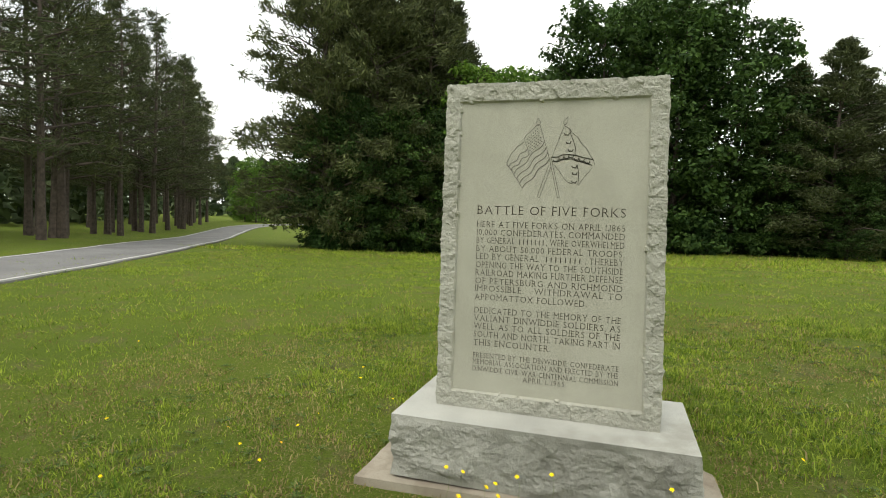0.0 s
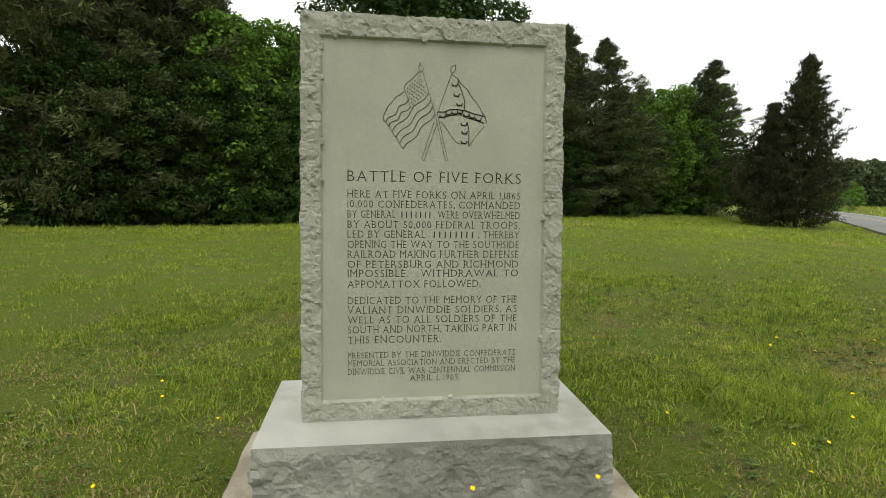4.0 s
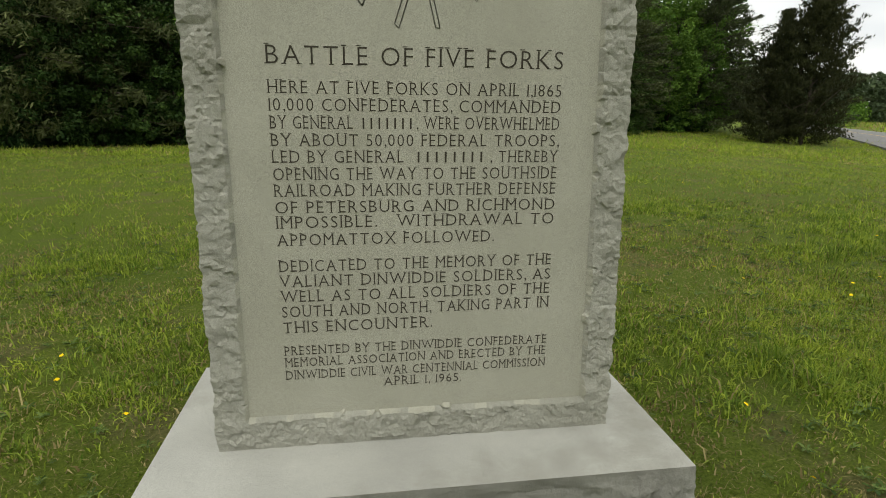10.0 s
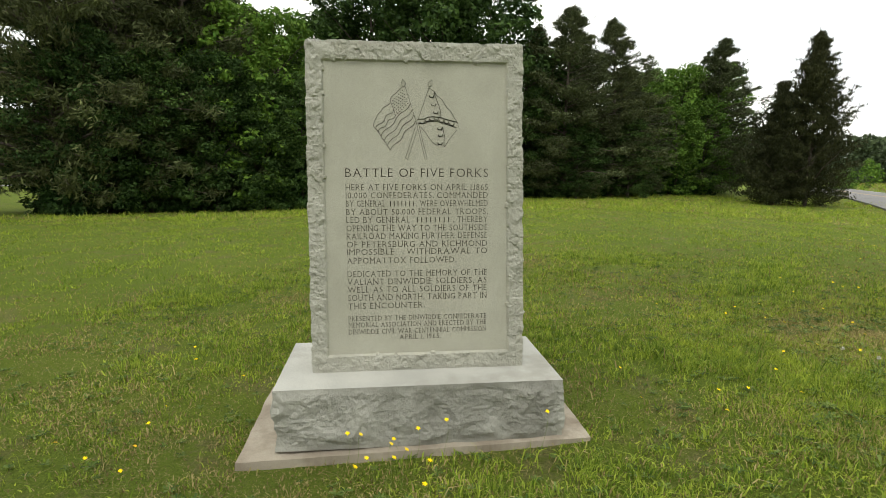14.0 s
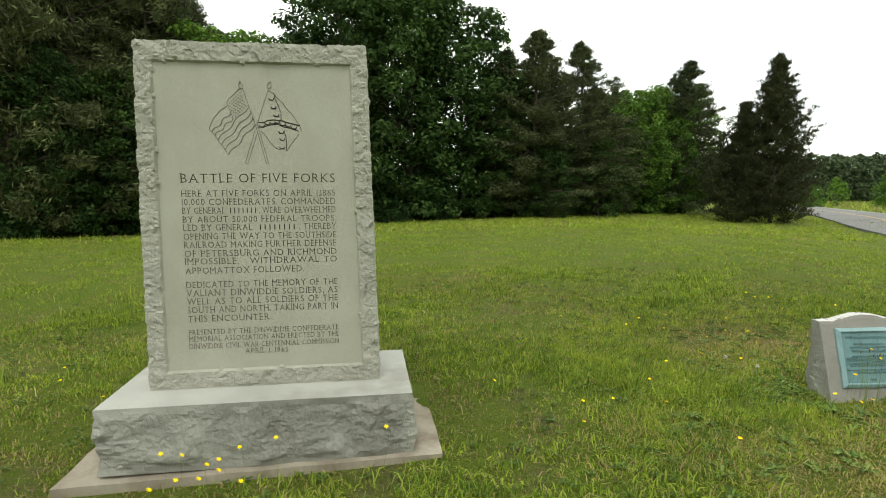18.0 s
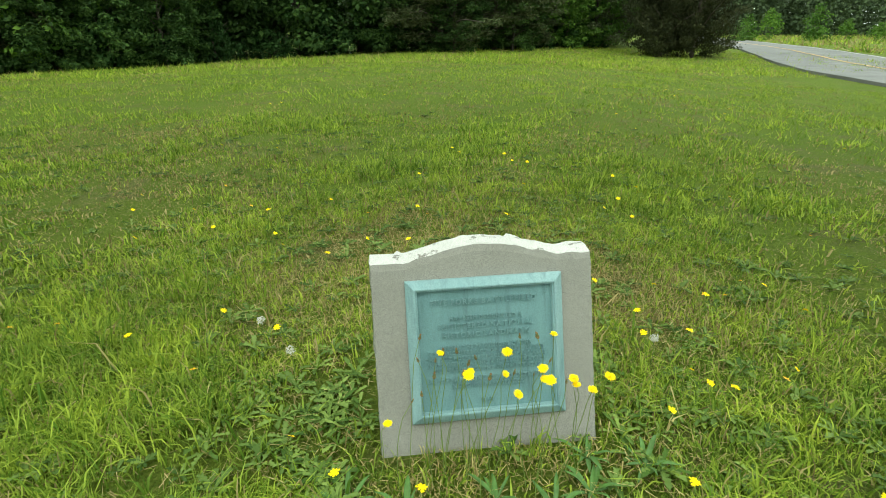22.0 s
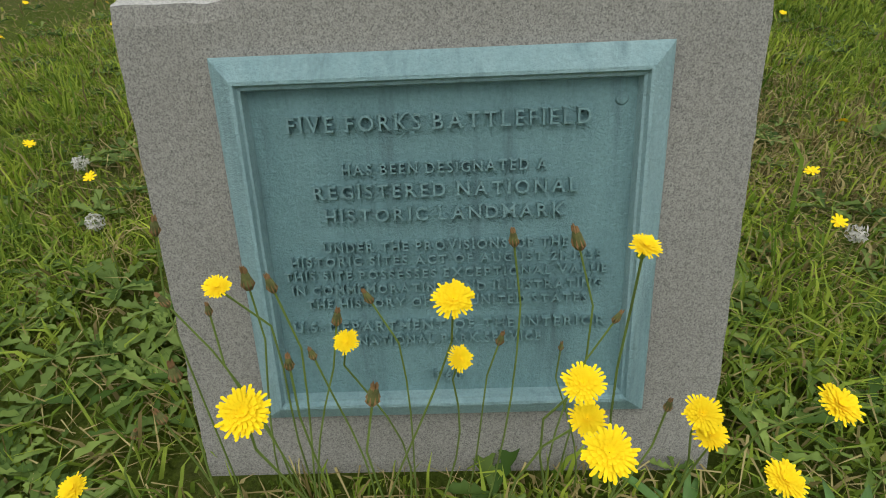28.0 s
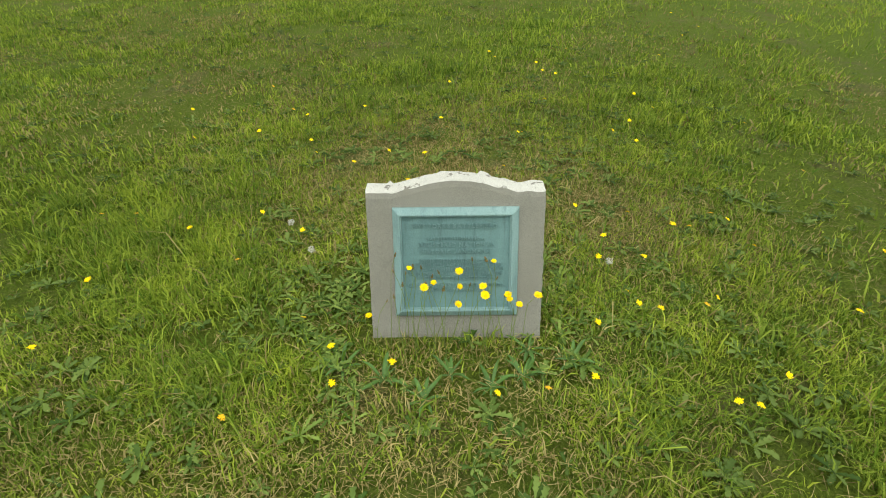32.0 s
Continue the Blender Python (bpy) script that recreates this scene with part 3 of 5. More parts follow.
def raised_line(body, width, height, mat, parent, at, thick, thin):
    letters_, length = set_line(body, thick, thin, 0.36)
    k = width / length
    vs, fs = merge([([((vx + x) * k, vy, vz * height) for vx, vy, vz in v], f) for _, v, f, x in letters_])
    ob = link_mesh("raised_line", vs, fs, mat, parent)
    ob.location = at


def bar(name, x0, x1, z0, z1, y, mat, parent, thick=0.0016):
    bm = bmesh.new()
    bmesh.ops.create_cube(bm, size=1.0)
    bmesh.ops.scale(bm, vec=(x1 - x0, thick, z1 - z0), verts=bm.verts)
    bmesh.ops.translate(bm, vec=((x0 + x1) / 2, y, (z0 + z1) / 2), verts=bm.verts)
    return part(name, bm, mat, parent)


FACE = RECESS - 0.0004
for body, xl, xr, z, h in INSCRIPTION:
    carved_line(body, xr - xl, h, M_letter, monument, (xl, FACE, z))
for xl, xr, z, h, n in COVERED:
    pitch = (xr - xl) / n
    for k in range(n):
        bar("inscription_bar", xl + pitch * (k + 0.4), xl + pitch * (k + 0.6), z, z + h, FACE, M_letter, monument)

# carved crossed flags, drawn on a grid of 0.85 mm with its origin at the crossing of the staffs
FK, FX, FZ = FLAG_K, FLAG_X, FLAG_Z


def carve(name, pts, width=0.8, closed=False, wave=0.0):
    """An incised line of the carving, laid on as a ribbon in groove-shade colour."""
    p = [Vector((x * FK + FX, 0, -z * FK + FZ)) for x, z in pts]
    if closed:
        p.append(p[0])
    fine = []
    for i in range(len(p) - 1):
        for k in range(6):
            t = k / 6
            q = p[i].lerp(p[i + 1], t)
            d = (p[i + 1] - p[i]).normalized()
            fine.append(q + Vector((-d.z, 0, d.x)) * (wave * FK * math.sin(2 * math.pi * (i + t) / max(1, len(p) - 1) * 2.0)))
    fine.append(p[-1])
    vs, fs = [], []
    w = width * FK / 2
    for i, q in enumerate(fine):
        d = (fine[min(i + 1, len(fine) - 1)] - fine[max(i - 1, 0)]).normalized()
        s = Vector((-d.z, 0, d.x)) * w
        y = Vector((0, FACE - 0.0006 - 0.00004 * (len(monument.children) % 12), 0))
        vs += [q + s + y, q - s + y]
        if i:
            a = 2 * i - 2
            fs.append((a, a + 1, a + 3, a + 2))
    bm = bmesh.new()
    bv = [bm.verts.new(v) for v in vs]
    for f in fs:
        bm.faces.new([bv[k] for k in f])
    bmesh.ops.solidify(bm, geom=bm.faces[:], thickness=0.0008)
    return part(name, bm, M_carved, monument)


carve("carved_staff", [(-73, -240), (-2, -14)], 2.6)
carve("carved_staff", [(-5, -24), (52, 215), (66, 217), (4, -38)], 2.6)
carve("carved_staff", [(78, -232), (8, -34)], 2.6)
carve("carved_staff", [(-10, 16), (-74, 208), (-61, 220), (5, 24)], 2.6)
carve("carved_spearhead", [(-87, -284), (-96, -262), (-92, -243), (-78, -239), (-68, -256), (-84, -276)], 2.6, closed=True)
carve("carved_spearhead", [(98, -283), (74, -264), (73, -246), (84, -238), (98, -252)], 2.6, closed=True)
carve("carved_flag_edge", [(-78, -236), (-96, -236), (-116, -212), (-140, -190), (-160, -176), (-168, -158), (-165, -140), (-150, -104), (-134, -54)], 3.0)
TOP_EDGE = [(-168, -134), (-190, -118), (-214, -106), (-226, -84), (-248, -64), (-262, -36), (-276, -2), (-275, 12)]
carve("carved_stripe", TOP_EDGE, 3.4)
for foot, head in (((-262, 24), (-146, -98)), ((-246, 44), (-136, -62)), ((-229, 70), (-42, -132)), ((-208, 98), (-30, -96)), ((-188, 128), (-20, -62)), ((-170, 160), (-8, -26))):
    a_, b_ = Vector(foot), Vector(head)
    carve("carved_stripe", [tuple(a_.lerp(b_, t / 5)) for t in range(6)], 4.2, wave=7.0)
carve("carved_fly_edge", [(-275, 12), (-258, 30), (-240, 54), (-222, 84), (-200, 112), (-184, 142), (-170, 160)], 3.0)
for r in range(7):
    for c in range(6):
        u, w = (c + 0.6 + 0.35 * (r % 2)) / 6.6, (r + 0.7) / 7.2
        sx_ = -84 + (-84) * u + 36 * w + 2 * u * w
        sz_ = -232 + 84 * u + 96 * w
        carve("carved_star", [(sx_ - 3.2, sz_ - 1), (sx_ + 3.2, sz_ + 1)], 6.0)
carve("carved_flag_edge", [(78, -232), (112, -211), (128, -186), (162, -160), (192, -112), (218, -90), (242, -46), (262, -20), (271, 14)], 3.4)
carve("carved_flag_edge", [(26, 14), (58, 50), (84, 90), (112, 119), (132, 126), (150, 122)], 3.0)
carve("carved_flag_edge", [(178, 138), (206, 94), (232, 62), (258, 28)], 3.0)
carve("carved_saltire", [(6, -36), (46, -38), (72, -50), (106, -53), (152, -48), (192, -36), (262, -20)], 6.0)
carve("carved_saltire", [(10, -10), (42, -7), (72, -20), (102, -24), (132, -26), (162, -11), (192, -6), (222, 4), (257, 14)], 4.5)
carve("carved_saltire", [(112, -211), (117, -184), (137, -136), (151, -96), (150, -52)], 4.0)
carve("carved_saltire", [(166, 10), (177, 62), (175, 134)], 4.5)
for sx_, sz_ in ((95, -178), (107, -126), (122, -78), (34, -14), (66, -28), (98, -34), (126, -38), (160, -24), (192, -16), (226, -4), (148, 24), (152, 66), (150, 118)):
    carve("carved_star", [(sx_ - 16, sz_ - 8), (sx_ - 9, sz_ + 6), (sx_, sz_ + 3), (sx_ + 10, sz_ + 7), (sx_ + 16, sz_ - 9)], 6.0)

# ---- the low granite marker with its bronze plaque ----
marker = empty("granite_marker", MARKER_POSE, "low grey granite marker with rough white top in grass", "marker")


def marker_top(s):
    """Height of the front face's upper edge, measured up the face."""
    return MK_H + MK_ARCH * math.cos(min(1.0, abs(s) / (MK_W * 0.36)) * math.pi / 2) ** 1.3


def build_marker():
    vs, fs, ix = [], [], []
    nu, nv, nd = 48, 40, 10
    z0 = -0.14
    front, back = {}, {}

    def add(p):
        vs.append(p)
        return len(vs) - 1

    def face_pt(s, v):
        return Vector((s, v * math.sin(MARKER_TILT), v * math.cos(MARKER_TILT)))

    depth = MK_DEPTH
    grid = {}
    # a ring of sides: front face, top, back, built over (i along the width, r round the section)
    ring_n = nv + nd + nv
    for i in range(nu + 1):
        s = -MK_W / 2 + MK_W * i / nu
        top = marker_top(s)
        yb = face_pt(s, top).y + depth
        zt = face_pt(s, top).z
        for r in range(ring_n + 1):
            if r <= nv:
                p = face_pt(s, z0 + (top - z0) * r / nv)
                if r == nv:
                    p += Vector((0, 0.003, 0.004 * noise.noise(Vector((s * 30, 1, 2)))))
            elif r < nv + nd:
                t = (r - nv) / nd
                p = Vector((s, face_pt(s, top).y + depth * t, zt + 0.005 * math.sin(math.pi * t)))
                p += Vector((0, 0, rough(p, 0.0032, 26.0, 5.0)))
            else:
                t = (r - nv - nd) / nv
                p = Vector((s, yb + 0.02 * t, zt * (1 - t) + z0 * t))
                p += Vector((0, rough(p, 0.03, 7.0, 2.0), 0))
            if 0 < r < ring_n and (i in (0, nu)):
                p += Vector((0.002 * noise.noise(p * 60), 0, 0))
            grid[i, r] = add(p)
    for i in range(nu):
        for r in range(ring_n):
            fs.append((grid[i, r], grid[i + 1, r], grid[i + 1, r + 1], grid[i, r + 1]))
            ix.append(0 if r < nv else (1 if r < nv + nd else 2))
    # the rough broken ends
    for i, sgn in ((0, -1), (nu, 1)):
        m = 14
        rows = []
        for j in range(nv + 1):
            pa, pb = vs[grid[i, j]], vs[grid[i, ring_n - j]]
            row = [grid[i, j]]
            for k in range(1, m):
                p = pa.lerp(pb, k / m)
                row.append(add(p + Vector((sgn * ((rough(p, 0.008, 9.0, 7.0) + 0.003) * math.sin(math.pi * k / m) ** 0.5), 0, 0))))
            row.append(grid[i, ring_n - j])
            rows.append(row)
        for j in range(nv):
            for k in range(m):
                q = (rows[j][k], rows[j + 1][k], rows[j + 1][k + 1], rows[j][k + 1])
                fs.append(q if sgn < 0 else q[::-1])
                ix.append(2)
        cap = [grid[i, r] for r in range(nv, nv + nd + 1)]
        if rows:
            cap_in = rows[nv][1:-1]
            fs.append(tuple(cap + cap_in[::-1]) if sgn < 0 else tuple((cap + cap_in[::-1])[::-1]))
            ix.append(1)
    return vs, fs, ix


v_, f_, i_ = build_marker()
link_mesh("marker_stone", v_, f_, [M_marker, M_marker_top, M_base], marker, "sawn grey granite face with broken edges", i_)

# the bronze plaque is fixed to the face of the marker: its own frame lies on that face
plaque = new("bronze_plaque")
plaque.parent = marker
plaque.matrix_local = Matrix.Translation(Vector((PQ_X, PQ_V * math.sin(MARKER_TILT), PQ_V * math.cos(MARKER_TILT)))) @ Matrix.Rotation(-MARKER_TILT, 4, "X")
plaque["label"] = "green patinated bronze plaque with raised lettering"


def frame_ring(name, w, h, steps, mat):
    """A moulded frame: rectangles of half size and height, joined ring to ring."""
    bm = bmesh.new()
    rings = []
    for inset, up in steps:
        a, b = w / 2 - inset, h / 2 - inset
        rings.append([bm.verts.new((sx * a, -up, sz * b)) for sx, sz in ((-1, -1), (1, -1), (1, 1), (-1, 1))])
    for r0, r1 in zip(rings, rings[1:]):
        for k in range(4):
            bm.faces.new((r0[k], r0[(k + 1) % 4], r1[(k + 1) % 4], r1[k]))
    return part(name, bm, mat, plaque)


frame_ring("plaque_frame", PQ_W, PQ_H, ((0.0, -0.01), (0.0, 0.010), (0.003, 0.014), (0.019, 0.024), (0.022, 0.024), (0.0235, 0.019), (0.026, 0.019), (0.0275, 0.008)), M_bronze_edge)
bm_ = bmesh.new()
bmesh.ops.create_grid(bm_, x_segments=2, y_segments=2, size=0.5)
bmesh.ops.scale(bm_, vec=(PQ_W - 0.05, PQ_H - 0.05, 1), verts=bm_.verts)
bmesh.ops.rotate(bm_, matrix=Matrix.Rotation(math.pi / 2, 3, "X"), verts=bm_.verts)
bmesh.ops.translate(bm_, vec=(0, -0.0085, 0), verts=bm_.verts)
part("plaque_field", bm_, M_bronze, plaque, "dull green pebbled bronze field")
for body, xl, xr, z, h in PLAQUE_TEXT:
    raised_line(body, xr - xl, h, M_bronze_letter, plaque, (xl, -0.0095, z), 0.0052, -0.002)
bm_ = bmesh.new()
bmesh.ops.create_cone(bm_, cap_ends=True, segments=20, radius1=0.006, radius2=0.0045, depth=0.002)
bmesh.ops.rotate(bm_, matrix=Matrix.Rotation(math.pi / 2, 3, "X"), verts=bm_.verts)
bmesh.ops.translate(bm_, vec=(PQ_W / 2 - 0.040, -0.0095, PQ_H / 2 - 0.044), verts=bm_.verts)
part("fixing_rosette", bm_, M_bronze, plaque)

# ---- trees ----
rng = np.random.default_rng(7)


def leaf_cards(cent, nrm, size, ratio=0.6, fold=0.25):
    """Small pointed leaves (two triangles each) at cent, facing nrm."""
    n = len(cent)
    t = rng.normal(size=(n, 3))
    t -= nrm * (t * nrm).sum(1, keepdims=True)
    t /= np.linalg.norm(t, axis=1, keepdims=True) + 1e-9
    s = np.cross(nrm, t)
    a, b = size[:, None] * t, size[:, None] * ratio * s
    up = nrm * size[:, None] * fold
    v = np.stack([cent - a, cent + b + up, cent + a, cent - b + up], 1).reshape(-1, 3)
    k = np.arange(n)[:, None] * 4
    tris = np.concatenate([k + np.array([[0, 1, 2]]), k + np.array([[0, 2, 3]])], 0)
    return v, tris


def blobs(spots, radii, per, size, spread, flat=0.7, upward=0.5, ratio=0.6):
    """Leaves in uneven clumps round the spots; more on the outside of each clump."""
    n = len(spots)
    d = rng.normal(size=(n, per, 3))
    d /= np.linalg.norm(d, axis=2, keepdims=True)
    r = rng.uniform(0.35, 1.0, (n, per, 1)) ** 0.6
    off = d * r * np.asarray(radii)[:, None, None]
    off[:, :, 2] *= flat
    c = (np.asarray(spots)[:, None, :] + off).reshape(-1, 3)
    nr = d.reshape(-1, 3) * 0.7 + rng.normal(size=(n * per, 3)) * 0.6 + np.array([0, 0, upward])
    nr /= np.linalg.norm(nr, axis=1, keepdims=True)
    return leaf_cards(c, nr, size * rng.uniform(1 - spread, 1 + spread, n * per), ratio)


def needles(spots, sigma, axis, per, size, ratio=0.14):
    """Loose tufts of needles that thin out from each spot, pointing along the limb and up."""
    n = len(spots)
    c = (np.asarray(spots)[:, None, :] + rng.normal(size=(n, per, 3)) * np.asarray(sigma)[:, None, None] * np.array([1, 1, 0.62])).reshape(-1, 3)
    t = np.repeat(np.asarray(axis), per, 0) + rng.normal(size=(n * per, 3)) * 0.75 + np.array([0, 0, 0.3])
    t /= np.linalg.norm(t, axis=1, keepdims=True)
    s = np.cross(t, rng.normal(size=(n * per, 3)))
    s /= np.linalg.norm(s, axis=1, keepdims=True) + 1e-9
    sz = (size * rng.uniform(0.6, 1.35, n * per))[:, None]
    v = np.stack([c - t * sz, c + s * sz * ratio, c + t * sz, c - s * sz * ratio], 1).reshape(-1, 3)
    k = np.arange(n * per)[:, None] * 4
    return v, np.concatenate([k + np.array([[0, 1, 2]]), k + np.array([[0, 2, 3]])], 0)


def limbs(height, trunk_r, count, lo, reach, rise, seed, sides=7):
    """A tapered, slightly bent trunk with limbs; returns vertices, faces and the limbs' ends."""
    r = random.Random(seed)
    lean = Vector((r.uniform(-0.4, 0.4), r.uniform(-0.4, 0.4), 0))
    path = [Vector((lean.x * t * t + 0.08 * math.sin(5 * t + seed), lean.y * t * t, -0.3 + (height + 0.3) * t)) for t in [k / 9 for k in range(10)]]
    pieces = [tube(path, [trunk_r * (1.25 if k == 0 else 1.0) * (1 - 0.9 * k / 9) for k in range(10)], sides)]
    ends = []
    for k in range(count):
        t = lo + (0.96 - lo) * (k + r.random()) / count
        base = path[min(8, int(t * 9))].lerp(path[min(9, int(t * 9) + 1)], t * 9 - int(t * 9))
        a = r.uniform(0, 2 * math.pi) if sides > 5 else k * 2.4
        ln = reach(t) * r.uniform(0.62, 1.15)
        tip = base + Vector((math.cos(a) * ln, math.sin(a) * ln, rise(t) * ln))
        mid = base.lerp(tip, 0.5) + Vector((0, 0, 0.08 * ln))
        rr = trunk_r * (1 - 0.9 * t) * 0.45 + 0.012
        pieces.append(tube([base, mid, tip], [rr, rr * 0.6, 0.008], 4))
        ends.append((base, tip))
    v, f = merge(pieces)
    return v, f, ends


def broadleaf(name, height, width, leaf, seed, label, low=0.04, mat_leaf=None, per=34, n_clump=150):
    th = empty(name, pose(0, 0, 0), label, "tree")
    v, f, ends = limbs(height * 0.93, height * 0.014, 26, 0.15, lambda t: width * 0.5 * math.sin(math.pi * min(1, 0.25 + 0.75 * t)) ** 0.6, lambda t: 0.5 + 0.5 * t, seed)
    link_mesh("trunk", v, f, M_bark, th)
    r = np.random.default_rng(seed)
    spots, rad = [], []
    for k in range(n_clump):
        t = low + (1 - low) * (k + r.random()) / n_clump
        prof = (math.sin(math.pi * min(1.0, 0.22 + 0.72 * t)) ** 0.55) * width * 0.5
        a = r.uniform(0, 2 * math.pi)
        lob = 1 + 0.25 * math.sin(3 * a + seed) + 0.15 * math.sin(7 * t * 6 + seed)
        q = prof * lob * r.uniform(0.2, 1.0) ** 0.5
        spots.append((math.cos(a) * q, math.sin(a) * q, t * height * 0.97))
        rad.append(r.uniform(0.45, 1.1) * height * 0.062)
    v, tr = blobs(spots, rad, per, leaf, 0.35, 0.6, 0.7)
    array_mesh("crown", v, tr, mat_leaf or M_oak, parent=th)
    return th


def pine(name, height, width, bare, seed, label, per=36, n_br=58, slim=0.13):
    th = empty(name, pose(0, 0, 0), label, "tree")
    shape = lambda t: min(1.0, (1 - t) * 2.3 + 0.05) * width * 0.5 * (0.35 + 0.65 * math.sin(math.pi * min(1, max(0, (t - bare) / (1 - bare)) * 0.62 + 0.36)))
    v, f, ends = limbs(height, height * 0.0125, n_br, bare, shape, lambda t: 0.02 + 0.75 * t * t, seed, 7)
    link_mesh("trunk", v, f, M_bark, th)
    r = np.random.default_rng(seed)
    spots, rad, axes = [], [], []
    for b, e in ends:
        d = (e - b).normalized()
        for s in (0.36, 0.52, 0.67, 0.8, 0.92, 1.03):
            p = b.lerp(e, s)
            spots.append((p.x + r.normal() * 0.2, p.y + r.normal() * 0.2, p.z + 0.06 + r.normal() * 0.1))
            rad.append(r.uniform(0.19, 0.38) * (1.2 - 0.45 * s) * (1.05 - 0.62 * (p.z / height) ** 3))
            axes.append(tuple(d))
    v, tr = needles(spots, rad, axes, per, 0.15, slim)
    array_mesh("crown", v, tr, M_pine, parent=th)
    return th


def cedar(name, height, width, seed, label, n=210):
    """A red cedar: many upswept boughs of uneven reach, each a row of feathery sprays, drawn up into a spire."""
    th = empty(name, pose(0, 0, 0), label, "tree")
    v, f, ends = limbs(height, 0.12, 40, 0.05, lambda t: width * 0.45 * (1 - t) ** 0.75, lambda t: 0.7, seed)
    link_mesh("trunk", v, f, M_bark, th)
    r = np.random.default_rng(seed)
    spots, rad, out = [], [], []
    for k in range(n):
        t = (k + r.random()) / n
        a = k * 2.39996 + r.normal() * 0.4
        reach = width * 0.5 * ((1 - t) ** 0.95 * (0.7 + 0.3 * min(1, t * 4)) + 0.035) * r.uniform(0.66, 1.14)
        rise = 0.25 + 0.75 * t + r.normal() * 0.12
        sprays = 12 if t < 0.8 else 6
        for q in range(sprays):
            u = 0.2 + 0.8 * (q + r.random()) / sprays
            spots.append((math.cos(a) * reach * u + 0.2 * math.sin(6 * t) + r.normal() * 0.1, math.sin(a) * reach * u + r.normal() * 0.1, 0.2 + t * height * 0.93 + rise * reach * u * u + r.normal() * 0.09))
            rad.append(r.uniform(0.13, 0.27) * (1.15 - 0.5 * u) * (1 - 0.45 * t))
            out.append((math.cos(a) * 0.7, math.sin(a) * 0.7, 0.45 + rise * u))
    v, tr = needles(spots, np.array(rad), np.array(out), 30, 0.085, 0.28)
    array_mesh("crown", v, tr, M_cedar, parent=th)
    return th


def bush(name, height, width, leaf, seed, label, mat, per=30, n=26):
    th = empty(name, pose(0, 0, 0), label, "shrub")
    v, f, ends = limbs(height * 0.8, 0.03, 10, 0.1, lambda t: width * 0.4, lambda t: 0.8, seed, 5)
    link_mesh("stem", v, f, M_bark, th)
    r = np.random.default_rng(seed)
    a, q, t = r.uniform(0, 2 * math.pi, n), r.uniform(0.1, 1, n) ** 0.6 * width * 0.5, r.random(n)
    q = q * np.sqrt(np.clip(1.05 - t ** 2, 0.05, 1))
    v, tr = blobs(np.stack([np.cos(a) * q, np.sin(a) * q, 0.12 + t * height * 0.9], 1), r.uniform(0.18, 0.34, n) * height * 0.75, per, leaf, 0.35)
    array_mesh("foliage", v, tr, mat, parent=th)
    return th


def plant(th, x, y, scale=1.0, turn=0.0, tall=1.0, group=""):
    """Moves a first tree to its place."""
    th.matrix_world = Matrix.Translation((x, y, gz(x, y) - 0.05)) @ Matrix.Rotation(turn, 4, "Z") @ Matrix.Diagonal((scale, scale, scale * tall, 1))
    if group:
        th["group"] = group
    return th


def spread(protos, places, group, label=None):
    """Sets trees out: the first use of each is the tree itself, the others are copies."""
    used = set()
    for k, (x, y, s, tall) in enumerate(places):
        p = protos[k % len(protos)]
        turn = (k * 2.399 + 0.7) % (2 * math.pi)
        if p.name in used:
            o = copy_thing(p, Matrix())
        else:
            o = p
            used.add(p.name)
        plant(o, x, y, s, turn, tall, group)


WOOD = "trees of the wood edge behind the lawn"
oaks = [broadleaf("oak_tree", 14.2, 9.0, 0.128, 11 + k, "dark green broadleaf tree leafy down to the grass", n_clump=430, per=58) for k in range(4)]
lights = [broadleaf("young_tulip_tree", 10.6, 5.6, 0.125, 31 + k, "bright fresh green young broadleaf tree", mat_leaf=M_light, n_clump=300, per=34) for k in range(2)]
pines = [pine("pine_tree", 15.0, 8.2, 0.06, 51 + k, "tall dark green pine of the wood edge", 66, 88, 0.2) for k in range(3)]
tall_pines = [pine("roadside_pine", 14.8, 6.6, 0.22, 71 + k, "tall pine with bare lower trunk beside the road", 32, 36) for k in range(3)]

OAK_PLACES = [(-10.0, 22.2, 0.50, 1.0), (-12.0, 20.8, 0.50, 1.05), (-12.4, 26.6, 0.9, 1.0), (-7.6, 23.3, 0.50, 1.0), (-5.7, 23.8, 0.45, 1.0), (-4.0, 24.5, 0.45, 1.0), (-2.2, 25.5, 0.46, 1.0), (-6.2, 30.0, 0.74, 0.9), (-0.8, 31.0, 1.0, 1.02), (3.4, 31.4, 1.1, 0.98), (6.6, 32.2, 0.92, 1.0), (8.6, 31.4, 0.62, 0.9),
              (1.8, 35.8, 1.15, 0.98), (-3.6, 33.5, 0.86, 0.95), (19.9, 42.0, 0.75, 0.9), (-8.5, 31.0, 0.8, 1.0), (14.4, 44.0, 0.8, 0.9), (11.6, 30.2, 0.42, 0.8), (15.6, 31.8, 0.4, 0.9)]
spread(oaks, OAK_PLACES, WOOD)
